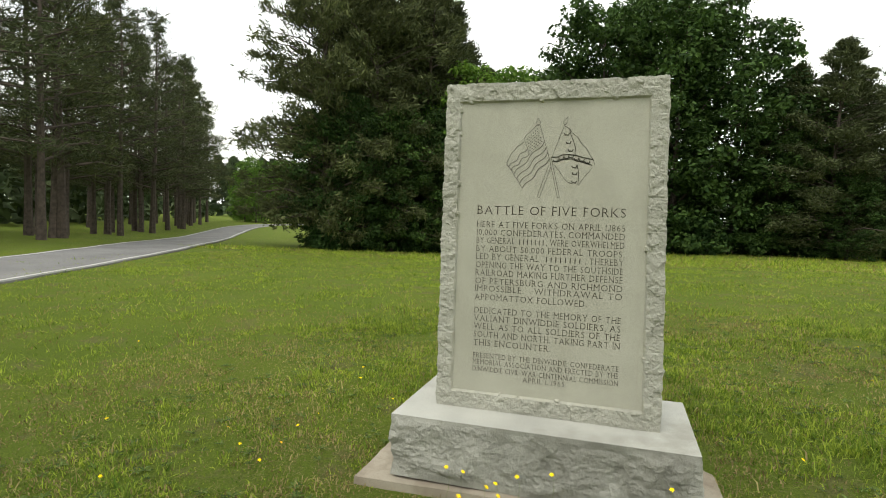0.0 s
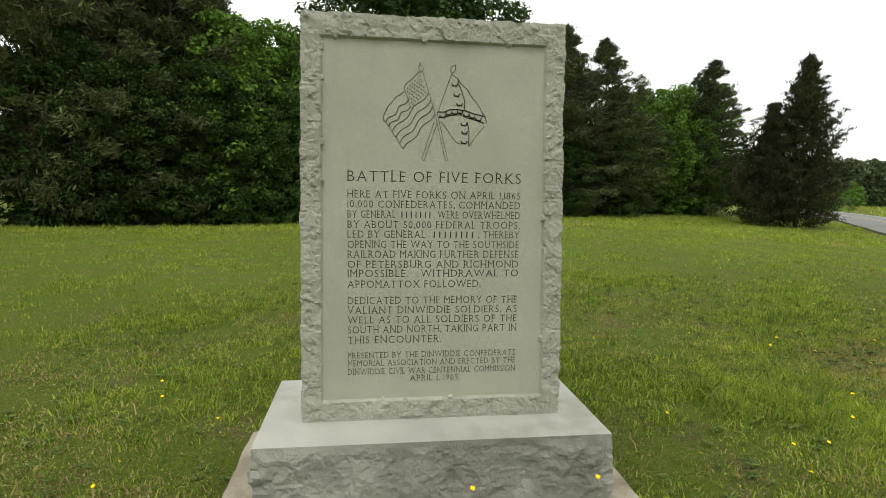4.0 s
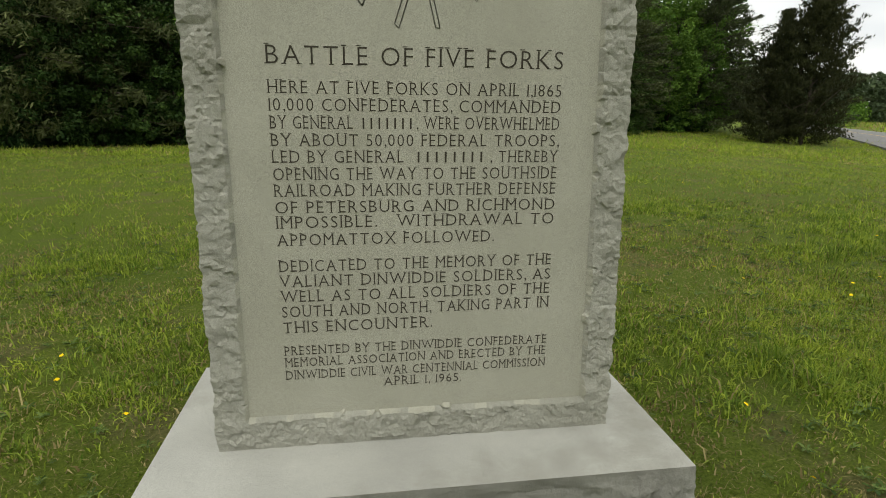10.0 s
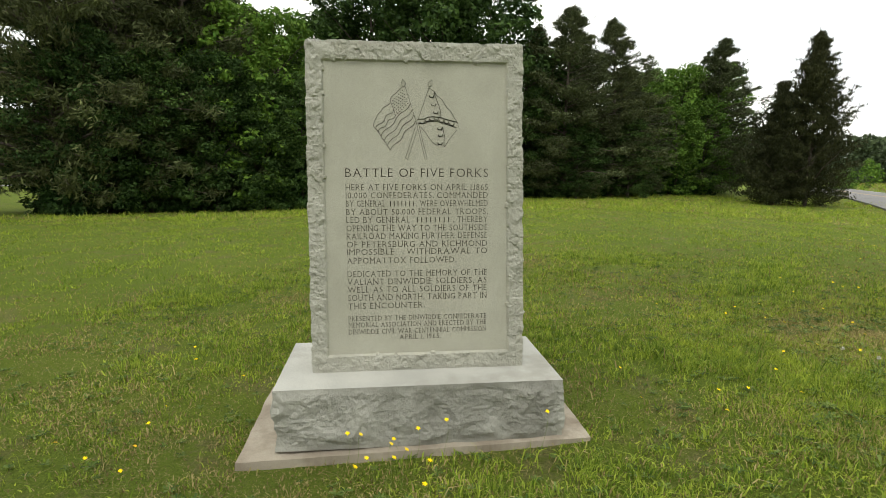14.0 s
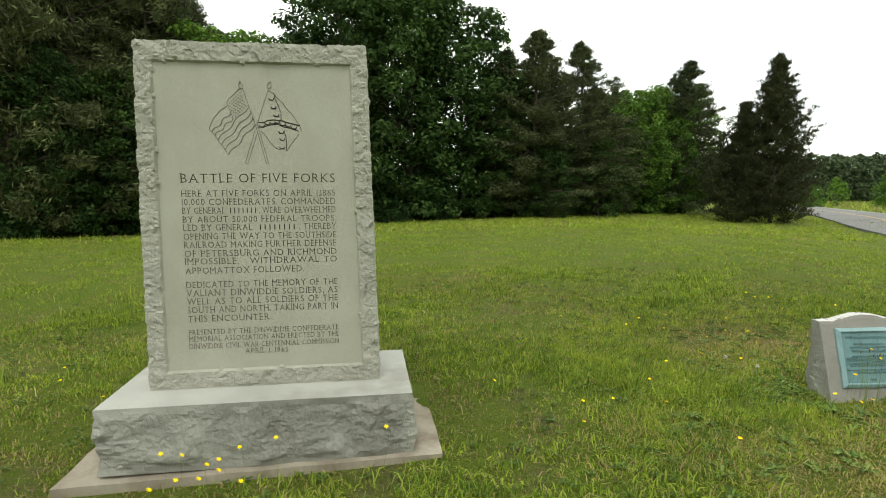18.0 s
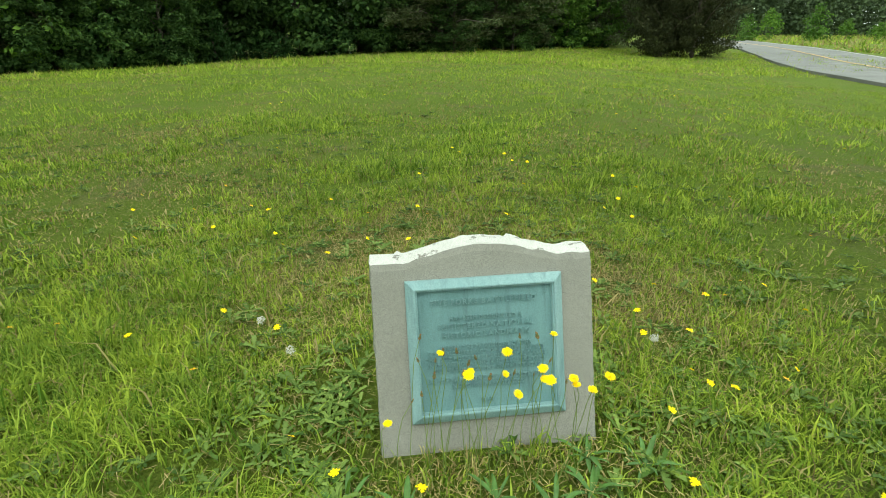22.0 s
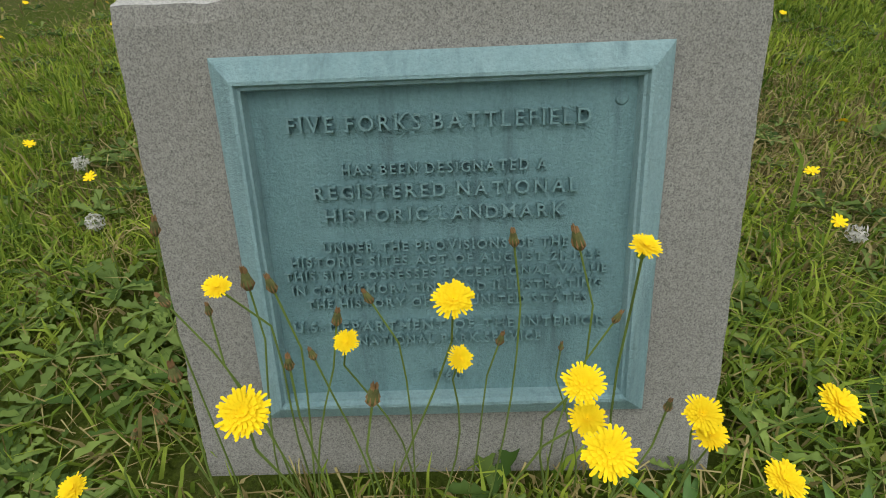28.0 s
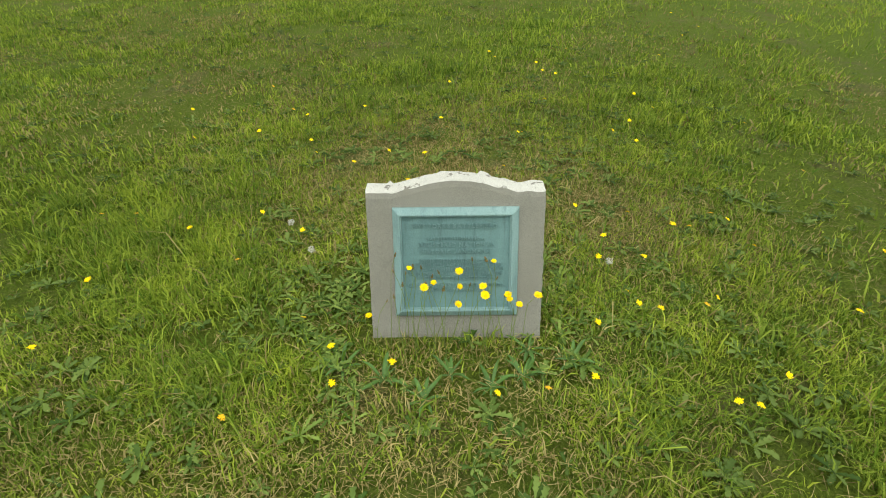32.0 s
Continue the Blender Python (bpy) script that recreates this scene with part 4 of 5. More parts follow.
spread(pines, [(-13.0, 20.7, 0.88, 1.25), (-11.2, 22.4, 0.94, 1.12), (-9.2, 24.2, 0.92, 1.04), (-13.0, 23.6, 0.98, 1.14), (-10.0, 26.2, 0.98, 1.0), (-9.3, 27.6, 0.94, 1.02), (-14.1, 22.9, 0.9, 1.2), (-11.5, 25.2, 0.98, 1.0), (-10.2, 29.0, 0.98, 1.0), (-11.4, 27.0, 0.9, 1.0), (10.8, 30.4, 0.88, 0.86), (14.7, 32.4, 0.84, 0.90), (12.7, 32.4, 0.84, 0.76), (9.2, 32.8, 0.86, 0.84),
               (13.4, 37.4, 0.84, 0.86), (16.7, 34.6, 0.80, 0.70), (24.2, 36.6, 0.86, 0.90), (28.2, 41.6, 0.8, 0.9), (-13.0, 30.0, 0.8, 1.0), (23.9, 47.0, 0.8, 0.9), (-10.4, 31.0, 0.98, 1.0), (17.6, 37.6, 0.8, 0.78)], WOOD)
spread(lights, [(19.2, 36.8, 0.80, 1.0), (21.6, 38.2, 0.82, 1.0), (22.4, 37.6, 0.84, 1.08), (22.7, 41.8, 0.95, 1.0), (20.2, 40.0, 0.88, 1.0), (-5.0, 25.8, 0.84, 1.1), (-7.0, 24.6, 0.88, 1.04), (20.8, 35.4, 0.62, 1.0), (23.1, 36.0, 0.64, 1.05), (25.7, 39.4, 0.92, 1.05), (-3.0, 27.0, 0.74, 1.05), (27.0, 45.0, 0.95, 1.0),
                (-49.0, 63.0, 0.8, 1.0), (-46.5, 62.0, 0.72, 1.0), (-51.0, 67.0, 0.9, 1.0), (-48.0, 70.0, 0.9, 1.0), (-44.0, 66.0, 0.85, 1.0)], WOOD)

big_cedar = cedar("cedar_tree", 10.7, 7.0, 5, "dense brown-green red cedar with a pointed top by the road")
plant(big_cedar, 25.8, 28.9, 1.0, 0.4)
small_cedar = cedar("cedar_tree", 7.7, 5.6, 9, "shorter red cedar grown into its taller neighbour", 130)
plant(small_cedar, 24.1, 29.6, 1.0, 1.9)

ROADSIDE = "pines along the road"
row = []
for k in range(30):
    t = k / 29
    bx, by = -19.6 - 25.0 * t - 4.5 * t * t, 9.0 + 44.0 * t
    row.append((bx + rng.normal() * 0.7, by + rng.normal() * 0.9, rng.uniform(0.86, 1.06), rng.uniform(0.95, 1.08)))
for k in range(16):
    t = k / 15
    bx, by = -25.5 - 25.0 * t, 6.0 + 46.0 * t
    row.append((bx + rng.normal() * 1.3, by + rng.normal() * 1.5, rng.uniform(0.9, 1.12), rng.uniform(0.95, 1.08)))
row += [(-24.0, 3.5, 1.0, 1.0), (-28.0, 6.0, 1.05, 1.0), (-25.0, 10.0, 1.0, 1.0)]
spread(tall_pines, row, ROADSIDE)

HEDGE = "undergrowth along the wood edge"
shrubs = [bush("shrub", 1.9, 2.4, 0.10, 91 + k, "dark green leafy undergrowth at the wood edge", M_shrub, 40, 34) for k in range(3)]
EDGE = [(-13.4, 18.6), (-11.2, 20.6), (-8.2, 22.2), (-4.6, 23.4), (-0.6, 26.0), (4.0, 28.6), (9.0, 30.4), (14.0, 32.6), (19.0, 34.8), (24.2, 36.0)]
hp = []
for (xa, ya), (xb, yb) in zip(EDGE, EDGE[1:]):
    for k in range(5):
        t = (k + rng.random()) / 5
        hp.append((xa + (xb - xa) * t + rng.normal() * 0.25, ya + (yb - ya) * t + 0.4 + rng.random() * 1.5, rng.uniform(0.5, 1.15), rng.uniform(0.7, 1.3)))
spread(shrubs, hp, HEDGE)
saplings = [bush("sapling", 3.2, 2.3, 0.13, 121 + k, "small light green sapling in the field beyond the road", M_light, 30, 30) for k in range(2)]
spread(saplings, [(58.0, 62.0, 0.95, 1.0), (66.0, 67.0, 1.15, 1.1), (68.0, 61.5, 1.2, 1.15), (80.0, 68.0, 0.9, 1.0), (54.0, 58.5, 0.8, 0.8), (76.0, 60.0, 0.8, 0.9), (90.0, 70.0, 1.0, 1.0), (62.0, 72.0, 0.7, 0.8)], "saplings in the field")


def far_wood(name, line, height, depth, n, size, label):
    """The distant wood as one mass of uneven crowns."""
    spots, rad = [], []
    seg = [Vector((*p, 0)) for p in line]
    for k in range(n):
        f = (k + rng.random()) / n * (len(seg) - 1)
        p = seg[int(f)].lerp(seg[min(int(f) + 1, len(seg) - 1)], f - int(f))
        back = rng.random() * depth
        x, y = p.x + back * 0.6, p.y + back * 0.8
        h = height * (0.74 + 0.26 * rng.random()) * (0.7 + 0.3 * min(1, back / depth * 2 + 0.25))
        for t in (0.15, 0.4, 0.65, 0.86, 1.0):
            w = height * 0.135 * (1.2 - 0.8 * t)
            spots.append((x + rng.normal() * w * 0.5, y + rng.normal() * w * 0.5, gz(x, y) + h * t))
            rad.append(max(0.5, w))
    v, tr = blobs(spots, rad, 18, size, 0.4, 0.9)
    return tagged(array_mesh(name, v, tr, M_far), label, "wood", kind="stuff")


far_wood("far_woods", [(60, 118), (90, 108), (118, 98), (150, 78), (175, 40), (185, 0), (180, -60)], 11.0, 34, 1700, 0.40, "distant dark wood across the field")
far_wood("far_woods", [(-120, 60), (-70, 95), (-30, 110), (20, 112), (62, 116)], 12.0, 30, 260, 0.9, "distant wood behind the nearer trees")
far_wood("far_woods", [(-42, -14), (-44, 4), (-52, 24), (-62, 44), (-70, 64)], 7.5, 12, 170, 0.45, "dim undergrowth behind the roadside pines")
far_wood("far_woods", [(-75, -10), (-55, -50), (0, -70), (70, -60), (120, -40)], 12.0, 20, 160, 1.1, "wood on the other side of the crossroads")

# ---- grass ----


def dryness(x, y):
    """Where the turf is thin and dry (0 to 1)."""
    worn = 0.3 * smoothstep(-0.4, -1.6, x) * smoothstep(3.5, 0.5, y)
    return np.clip(worn + 0.5 + 0.5 * np.sin(x * 1.9 + 1.3 * np.sin(y * 1.1)) * np.sin(y * 1.6 + 0.9 * np.sin(x * 0.7)) - 0.15 * np.sin(x * 4.1) * np.sin(y * 3.7), 0, 1)


KNOTS = np.random.default_rng(21).random((64, 64))


def uneven(x, y, size):
    """Soft random hills from 0 to 1, about `size` metres across: where tufts stand thick or thin."""
    u, v = np.asarray(x) / size, np.asarray(y) / size
    i, j = np.floor(u).astype(int), np.floor(v).astype(int)
    a, b = u - i, v - j
    a, b = a * a * (3 - 2 * a), b * b * (3 - 2 * b)
    k = lambda p, q: KNOTS[p % 64, q % 64]
    return (k(i, j) * (1 - a) + k(i + 1, j) * a) * (1 - b) + (k(i, j + 1) * (1 - a) + k(i + 1, j + 1) * a) * b


def clear_of_stone(x, y):
    a = (np.abs(x) < SLAB_HALF + 0.005) & (y > -SLAB_FRONT - 0.005) & (y < BASE_BACK + 0.17)
    c, s = math.cos(MARKER_YAW), math.sin(MARKER_YAW)
    lx, ly = (x - MARKER_AT[0]) * c + (y - MARKER_AT[1]) * s, -(x - MARKER_AT[0]) * s + (y - MARKER_AT[1]) * c
    b = (np.abs(lx) < MK_W / 2 + 0.02) & (ly > -0.01) & (ly < 0.26)
    return ~(a | b)


def blades(n, xr, yr, hgt, wid, keep=None, lean=0.75, bend=True, dry_share=0.27, tuft=0.04, per=16, thin=0.5):
    """Grass blades: bent tapering strips of three triangles, or single ones where far."""
    m = max(1, n // per)
    cx, cy = rng.uniform(*xr, m), rng.uniform(*yr, m)
    k = rng.integers(0, m, n)
    big = rng.uniform(0.5, 1.5, m)[k]
    ox, oy = rng.normal(0, tuft, n) * big, rng.normal(0, tuft, n) * big
    x, y = cx[k] + ox, cy[k] + oy
    out = np.arctan2(oy, ox)
    ok = clear_of_stone(x, y)
    if keep is not None:
        ok &= keep(x, y)
    d = dryness(x, y)
    ok &= rng.random(n) > thin * d
    lush = 0.6 * uneven(x, y, 0.21) + 0.4 * uneven(x + 7.3, y, 0.52)
    ok &= rng.random(n) < 0.25 + 1.25 * lush
    ok &= rng.random(n) > 0.8 * smoothstep(0.66, 0.82, uneven(x + 3.1, y - 2.4, 0.37))
    x, y, d, out, big, k, lush = x[ok], y[ok], d[ok], out[ok], big[ok], k[ok], lush[ok]
    n = len(x)
    h = hgt * rng.lognormal(0, 0.35, n) * (1.15 - 0.5 * d) * (0.55 + 0.45 * big) * (0.45 + 1.15 * lush)
    w = wid * rng.uniform(0.5, 1.5, n)
    a, b = rng.uniform(0, 2 * math.pi, n), out + rng.normal(0, 0.9, n)
    ln = np.abs(rng.normal(0, lean, n)) + 0.2
    sx, sy = np.cos(a) * w / 2, np.sin(a) * w / 2
    dx, dy = np.cos(b) * ln * h, np.sin(b) * ln * h
    z = ground(x, y) - 0.006
    p0 = np.stack([x - sx, y - sy, z], 1)
    p1 = np.stack([x + sx, y + sy, z], 1)
    tip = np.stack([x + dx, y + dy, z + h * np.clip(1 - 0.34 * ln, 0.15, 1)], 1)
    straw = (rng.random(n) < dry_share * (0.2 + 2.4 * d * d) * (1.7 - 1.5 * lush)).astype(np.int32)
    if not bend:
        v = np.stack([p0, p1, tip], 1).reshape(-1, 3)
        return v, np.arange(3 * n).reshape(-1, 3), straw
    m0 = np.stack([x - sx * 0.8 + dx * 0.3, y - sy * 0.8 + dy * 0.3, z + h * 0.6], 1)
    m1 = np.stack([x + sx * 0.8 + dx * 0.3, y + sy * 0.8 + dy * 0.3, z + h * 0.6], 1)
    v = np.stack([p0, p1, m1, m0, tip], 1).reshape(-1, 3)
    k = np.arange(n)[:, None] * 5
    tr = np.concatenate([k + np.array([[0, 1, 2]]), k + np.array([[0, 2, 3]]), k + np.array([[3, 2, 4]])], 1).reshape(-1, 3)
    return v, tr, np.repeat(straw, 3)


def near_marker(x, y):
    return np.hypot(x - 3.45, (y - 0.1) * 0.8) + 0.22 * rng.normal(size=np.shape(x)) < 1.5


def mid_edge(x, y):
    """A wide uneven band over which the fine blades give way to coarser ones."""
    return np.hypot((x - 1.2) / 6.2, (y - 0.6) / 5.4) + 0.13 * rng.normal(size=np.shape(x)) < 0.82


def mid_lawn(x, y):
    return (np.hypot(x - 3.45, (y - 0.1) * 0.8) + 0.22 * rng.normal(size=np.shape(x)) > 1.5) & mid_edge(x, y)


def far_lawn(x, y):
    return ~mid_edge(x, y)


v_, t_, s_ = blades(460000, (1.3, 5.6), (-2.2, 2.6), 0.036, 0.0043, near_marker, tuft=0.03, thin=0.45, dry_share=0.38, per=24)
tagged(array_mesh("grass", v_, t_, [M_grass, M_straw], s_), "bent green and straw-coloured grass round the marker", "grass", kind="stuff")
v_, t_, s_ = blades(620000, (-5.2, 7.8), (-4.6, 6.4), 0.036, 0.0076, mid_lawn, tuft=0.05, dry_share=0.34, thin=0.45, per=18)
tagged(array_mesh("grass", v_, t_, [M_grass, M_straw], s_), "unevenly mown green lawn grass", "grass", kind="stuff")
v_, t_, s_ = blades(260000, (-4.2, 6.8), (-3.6, 5.4), 0.02, 0.0085, mid_edge, bend=False, tuft=0.06, dry_share=0.42, thin=0.1, per=10)
tagged(array_mesh("grass", v_, t_, [M_grass, M_straw], s_), "short cropped grass and dry stubble of the lawn", "grass", kind="stuff")
v_, t_, s_ = blades(80000, (-5.2, 7.8), (-4.6, 6.4), 0.066, 0.006, mid_edge, lean=0.6, tuft=0.038, per=55, dry_share=0.12, thin=0.9)
tagged(array_mesh("grass", v_, t_, [M_grass, M_straw], s_), "taller tufts standing out of the mown grass", "grass", kind="stuff")
v_, t_, s_ = blades(360000, (-13, 17), (-4.5, 17), 0.055, 0.013, far_lawn, bend=False, tuft=0.09)
tagged(array_mesh("grass", v_, t_, [M_grass, M_straw], s_), "green lawn grass further off", "grass", kind="stuff")
v_, t_, s_ = blades(150000, (-16, 32), (15, 36), 0.11, 0.035, lambda x, y: y < 20 + 0.55 * (x + 12), bend=False, tuft=0.2)
tagged(array_mesh("grass", v_, t_, [M_grass, M_straw], s_), "green lawn grass towards the wood", "grass", kind="stuff")


def rosettes(n, xr, yr, keep, leaf, seed, broad=0.9):
    """Flat rosettes of broad lobed weed leaves, many small plants in one mesh."""
    r = np.random.default_rng(seed)
    x, y = r.uniform(*xr, n), r.uniform(*yr, n)
    ok = clear_of_stone(x, y) & keep(x, y)
    x, y = x[ok], y[ok]
    V, T = [], []
    o = 0
    prof = ((0.0, 0.04), (0.25, 0.08), (0.38, 0.17), (0.46, 0.09), (0.6, 0.19), (0.68, 0.11), (0.84, 0.17), (1.0, 0.0))
    for px, py in zip(x, y):
        z = float(ground(px, py)) + 0.004
        m = r.integers(5, 10)
        a0 = r.uniform(0, 6.28)
        size = leaf * r.uniform(0.6, 1.35)
        for k in range(m):
            a = a0 + 6.283 * k / m + r.normal() * 0.25
            ln = size * r.uniform(0.6, 1.1)
            up = r.uniform(0.12, 0.7)
            ca, sa = math.cos(a), math.sin(a)
            for t, w in prof:
                rad = ln * t
                zz = z + ln * (up * t - 0.55 * up * t * t) + 0.008
                for sgn in (-1, 0, 1):
                    side = w * ln * broad * sgn * r.uniform(0.75, 1.25)
                    V.append((px + ca * rad - sa * side, py + sa * rad + ca * side, zz + abs(side) * 0.75 + r.normal() * 0.001))
            for q in range(len(prof) - 1):
                b = o + q * 3
                T += [(b, b + 1, b + 4), (b, b + 4, b + 3), (b + 1, b + 2, b + 5), (b + 1, b + 5, b + 4)]
            o += len(prof) * 3
    return np.array(V), np.array(T)


v_, t_ = rosettes(1500, (1.3, 5.6), (-2.2, 2.6), near_marker, 0.047, 3)
tagged(array_mesh("weeds", v_, t_, M_weed), "broad-leaved weeds among the grass by the marker", "weed", kind="stuff")
v_, t_ = rosettes(330, (2.7, 4.3), (-0.75, 0.5), lambda x, y: (np.hypot(x - 3.5, y + 0.25) + 0.15 * rng.normal(size=np.shape(x)) < 0.62) & ((np.abs(x - 3.47) > 0.3) | (y > -0.25)), 0.05, 8, 0.6)
tagged(array_mesh("weeds", v_, t_, M_weed), "large lobed weed leaves crowding the marker's foot", "weed", kind="stuff")
v_, t_ = rosettes(2600, (-3.0, 6.8), (-2.8, 5.0), mid_lawn, 0.036, 4)
tagged(array_mesh("weeds", v_, t_, M_weed), "broad-leaved weeds in the lawn", "weed", kind="stuff")


def litter(n, xr, yr, keep):
    """Dead straw lying flat in the thatch."""
    x, y = rng.uniform(*xr, n), rng.uniform(*yr, n)
    ok = clear_of_stone(x, y) & keep(x, y) & (rng.random(n) < 0.2 + dryness(x, y))
    x, y = x[ok], y[ok]
    n = len(x)
    a, ln, w = rng.uniform(0, 6.283, n), rng.uniform(0.02, 0.085, n), rng.uniform(0.0005, 0.0014, n)
    z = ground(x, y) + rng.uniform(0.002, 0.026, n)
    ca, sa = np.cos(a), np.sin(a)
    e = rng.normal(0, 0.006, n)
    v = np.stack([np.stack([x - ca * ln / 2 - sa * w, y - sa * ln / 2 + ca * w, z - e], 1), np.stack([x - ca * ln / 2 + sa * w, y - sa * ln / 2 - ca * w, z - e], 1),
                  np.stack([x + ca * ln / 2, y + sa * ln / 2, z + e], 1)], 1).reshape(-1, 3)
    return v, np.arange(3 * n).reshape(-1, 3)


v_, t_ = litter(62000, (1.3, 5.6), (-2.2, 2.6), near_marker)
tagged(array_mesh("straw_litter", v_, t_, M_straw), "dry straw thatch lying between the grass", "straw", kind="stuff")
v_, t_ = litter(80000, (-3.0, 6.8), (-2.8, 5.0), mid_lawn)
tagged(array_mesh("straw_litter", v_, t_, M_straw), "dry straw thatch in the lawn", "straw", kind="stuff")

v_, t_, s_ = blades(9000, (2.6, 4.4), (-1.0, 0.6), 0.056, 0.0044, lambda x, y: np.hypot(x - 3.5, (y + 0.3) * 1.2) < 0.75, tuft=0.02, per=9, dry_share=0.1)
tagged(array_mesh("grass", v_, t_, [M_grass, M_straw], s_), "broad-bladed grass tufts round the marker", "grass", kind="stuff")
v_, t_, s_ = blades(1100, (3.17, 3.8), (-0.4, -0.27), 0.05, 0.004, lean=0.5, tuft=0.015, per=12, dry_share=0.2, thin=0.2)
tagged(array_mesh("grass", v_, t_, [M_grass, M_straw], s_), "grass grown up along the foot of the marker", "grass", kind="stuff")
v_, t_, s_ = blades(60000, (30, 130), (-20, 110), 0.34, 0.16, lambda x, y: (x - 33.4) * 0.85 - (y - 28.4) * 0.53 > 4.2, bend=False, dry_share=0.75, tuft=0.6)
tagged(array_mesh("tall_grass", v_, t_, [M_grass, M_straw], s_), "pale rough grass of the field beyond the road", "grass", kind="stuff")


def plantain(seed):
    """A weed with long ribbed leaves spreading from one foot."""
    r = random.Random(seed)
    th = empty("plantain_plant", pose(0, 0, 0), "green plantain weed with long leaves at the marker's foot", "weed", "plantain plants by the marker")
    n = r.randint(8, 11)
    for k in range(n):
        a = 6.283 * k / n + r.uniform(-0.3, 0.3)
        ln, up, wd = r.uniform(0.04, 0.088), r.uniform(0.4, 1.3), r.uniform(0.12, 0.18)
        ca, sa = math.cos(a), math.sin(a)
        vs, fs = [], []
        for q in range(9):
            t = q / 8
            w = ln * wd * 0.5 * (math.sin(math.pi * min(1, 0.1 + 0.9 * t)) ** 0.8 + 0.02)
            rad, z = ln * t, 0.004 + ln * (up * t - 0.62 * up * t * t)
            for c, dz in ((-1, 0.25), (-0.45, 0.05), (0, -0.08), (0.45, 0.05), (1, 0.25)):
                vs.append((ca * rad - sa * w * c, sa * rad + ca * w * c, z + dz * w + 0.0015 * math.sin(9 * t + k)))
        for q in range(8):
            for c in range(4):
                b = q * 5 + c
                fs.append((b, b + 1, b + 6, b + 5))
        link_mesh("leaf", vs, fs, M_plantain, th, smooth=True)
    return th


for k, (px, py) in enumerate(((3.66, -0.50), (3.70, -0.40), (3.45, -0.47), (3.25, -0.46), (3.56, -0.53), (3.82, -0.46), (3.13, -0.40), (3.36, -0.55))):
    plantain(60 + k).matrix_world = Matrix.Translation((px, py, gz(px, py))) @ Matrix.Rotation(k * 1.3, 4, "Z")

# ---- yellow flowers ----


def flower(height, size, seed, lean=(0.0, 0.0), face=0.5, mat=None, turn=0.0, low=False):
    """A yellow hawkweed: a thin bent stem and a flat head of narrow notched petals."""
    r = random.Random(seed)
    th = empty("yellow_flower", pose(0, 0, 0), "yellow hawkweed flower on a thin stem in the grass", "flower", "hawkweed flowers in the lawn")
    top = Vector((lean[0], lean[1], height))
    path = [Vector((lean[0] * t * t + 0.016 * math.sin(4.2 * t + seed), lean[1] * t * t + 0.012 * math.sin(2.5 * t), height * t)) for t in [k / 7 for k in range(8)]]
    path[-1] = top
    v, f = tube(path, [0.0010 - 0.0003 * k / 7 for k in range(8)], 5 if not low else 3)
    link_mesh("stem", v, f, M_stem, th)
    vs, fs = [], []
    tilt = Matrix.Rotation(face, 3, "X")
    spin = Matrix.Rotation(turn, 3, "Z")
    rows = ((1.0, 0.0, 30), (0.95, 0.14, 28), (0.82, 0.34, 25), (0.64, 0.55, 20), (0.45, 0.8, 15), (0.25, 1.1, 9)) if not low else ((1.0, 0.1, 9), (0.6, 0.6, 6))
    for rad, up, n in rows:
        for k in range(n):
            a = 6.2832 * (k + r.uniform(-0.25, 0.25)) / n + rad
            ln = size / 2 * rad * r.uniform(0.74, 1.12)
            w = size * (0.066 if not low else 0.167)
            e = up * ln * 0.5 + 0.1 * size * (1 - rad)
            ca, sa = math.cos(a), math.sin(a)
            o = len(vs)
            for (q, ww, zz) in ((0.06, 0.4, 0.0), (0.6, 1.0, 0.55), (0.97, 0.95, 1.0), (1.02, 0.0, 1.0)):
                for sgn in ((-1, 1) if ww else (0,)):
                    p = Vector((ca * ln * q - sa * w / 2 * ww * sgn, sa * ln * q + ca * w / 2 * ww * sgn, e * zz + 0.002))
                    vs.append(top + spin @ (tilt @ p))
            fs += [(o, o + 1, o + 3, o + 2), (o + 2, o + 3, o + 5, o + 4), (o + 4, o + 5, o + 6)]
    link_mesh("head", vs, fs, mat or M_yellow, th)
    d = spin @ (tilt @ Vector((0, 0, 1)))
    v, f = tube([top - d * size * 0.34, top - d * size * 0.12, top + d * 0.001], [0.0022, size * 0.13, size * 0.17], 7 if not low else 4)
    link_mesh("calyx", v, f, M_stem, th)
    return th


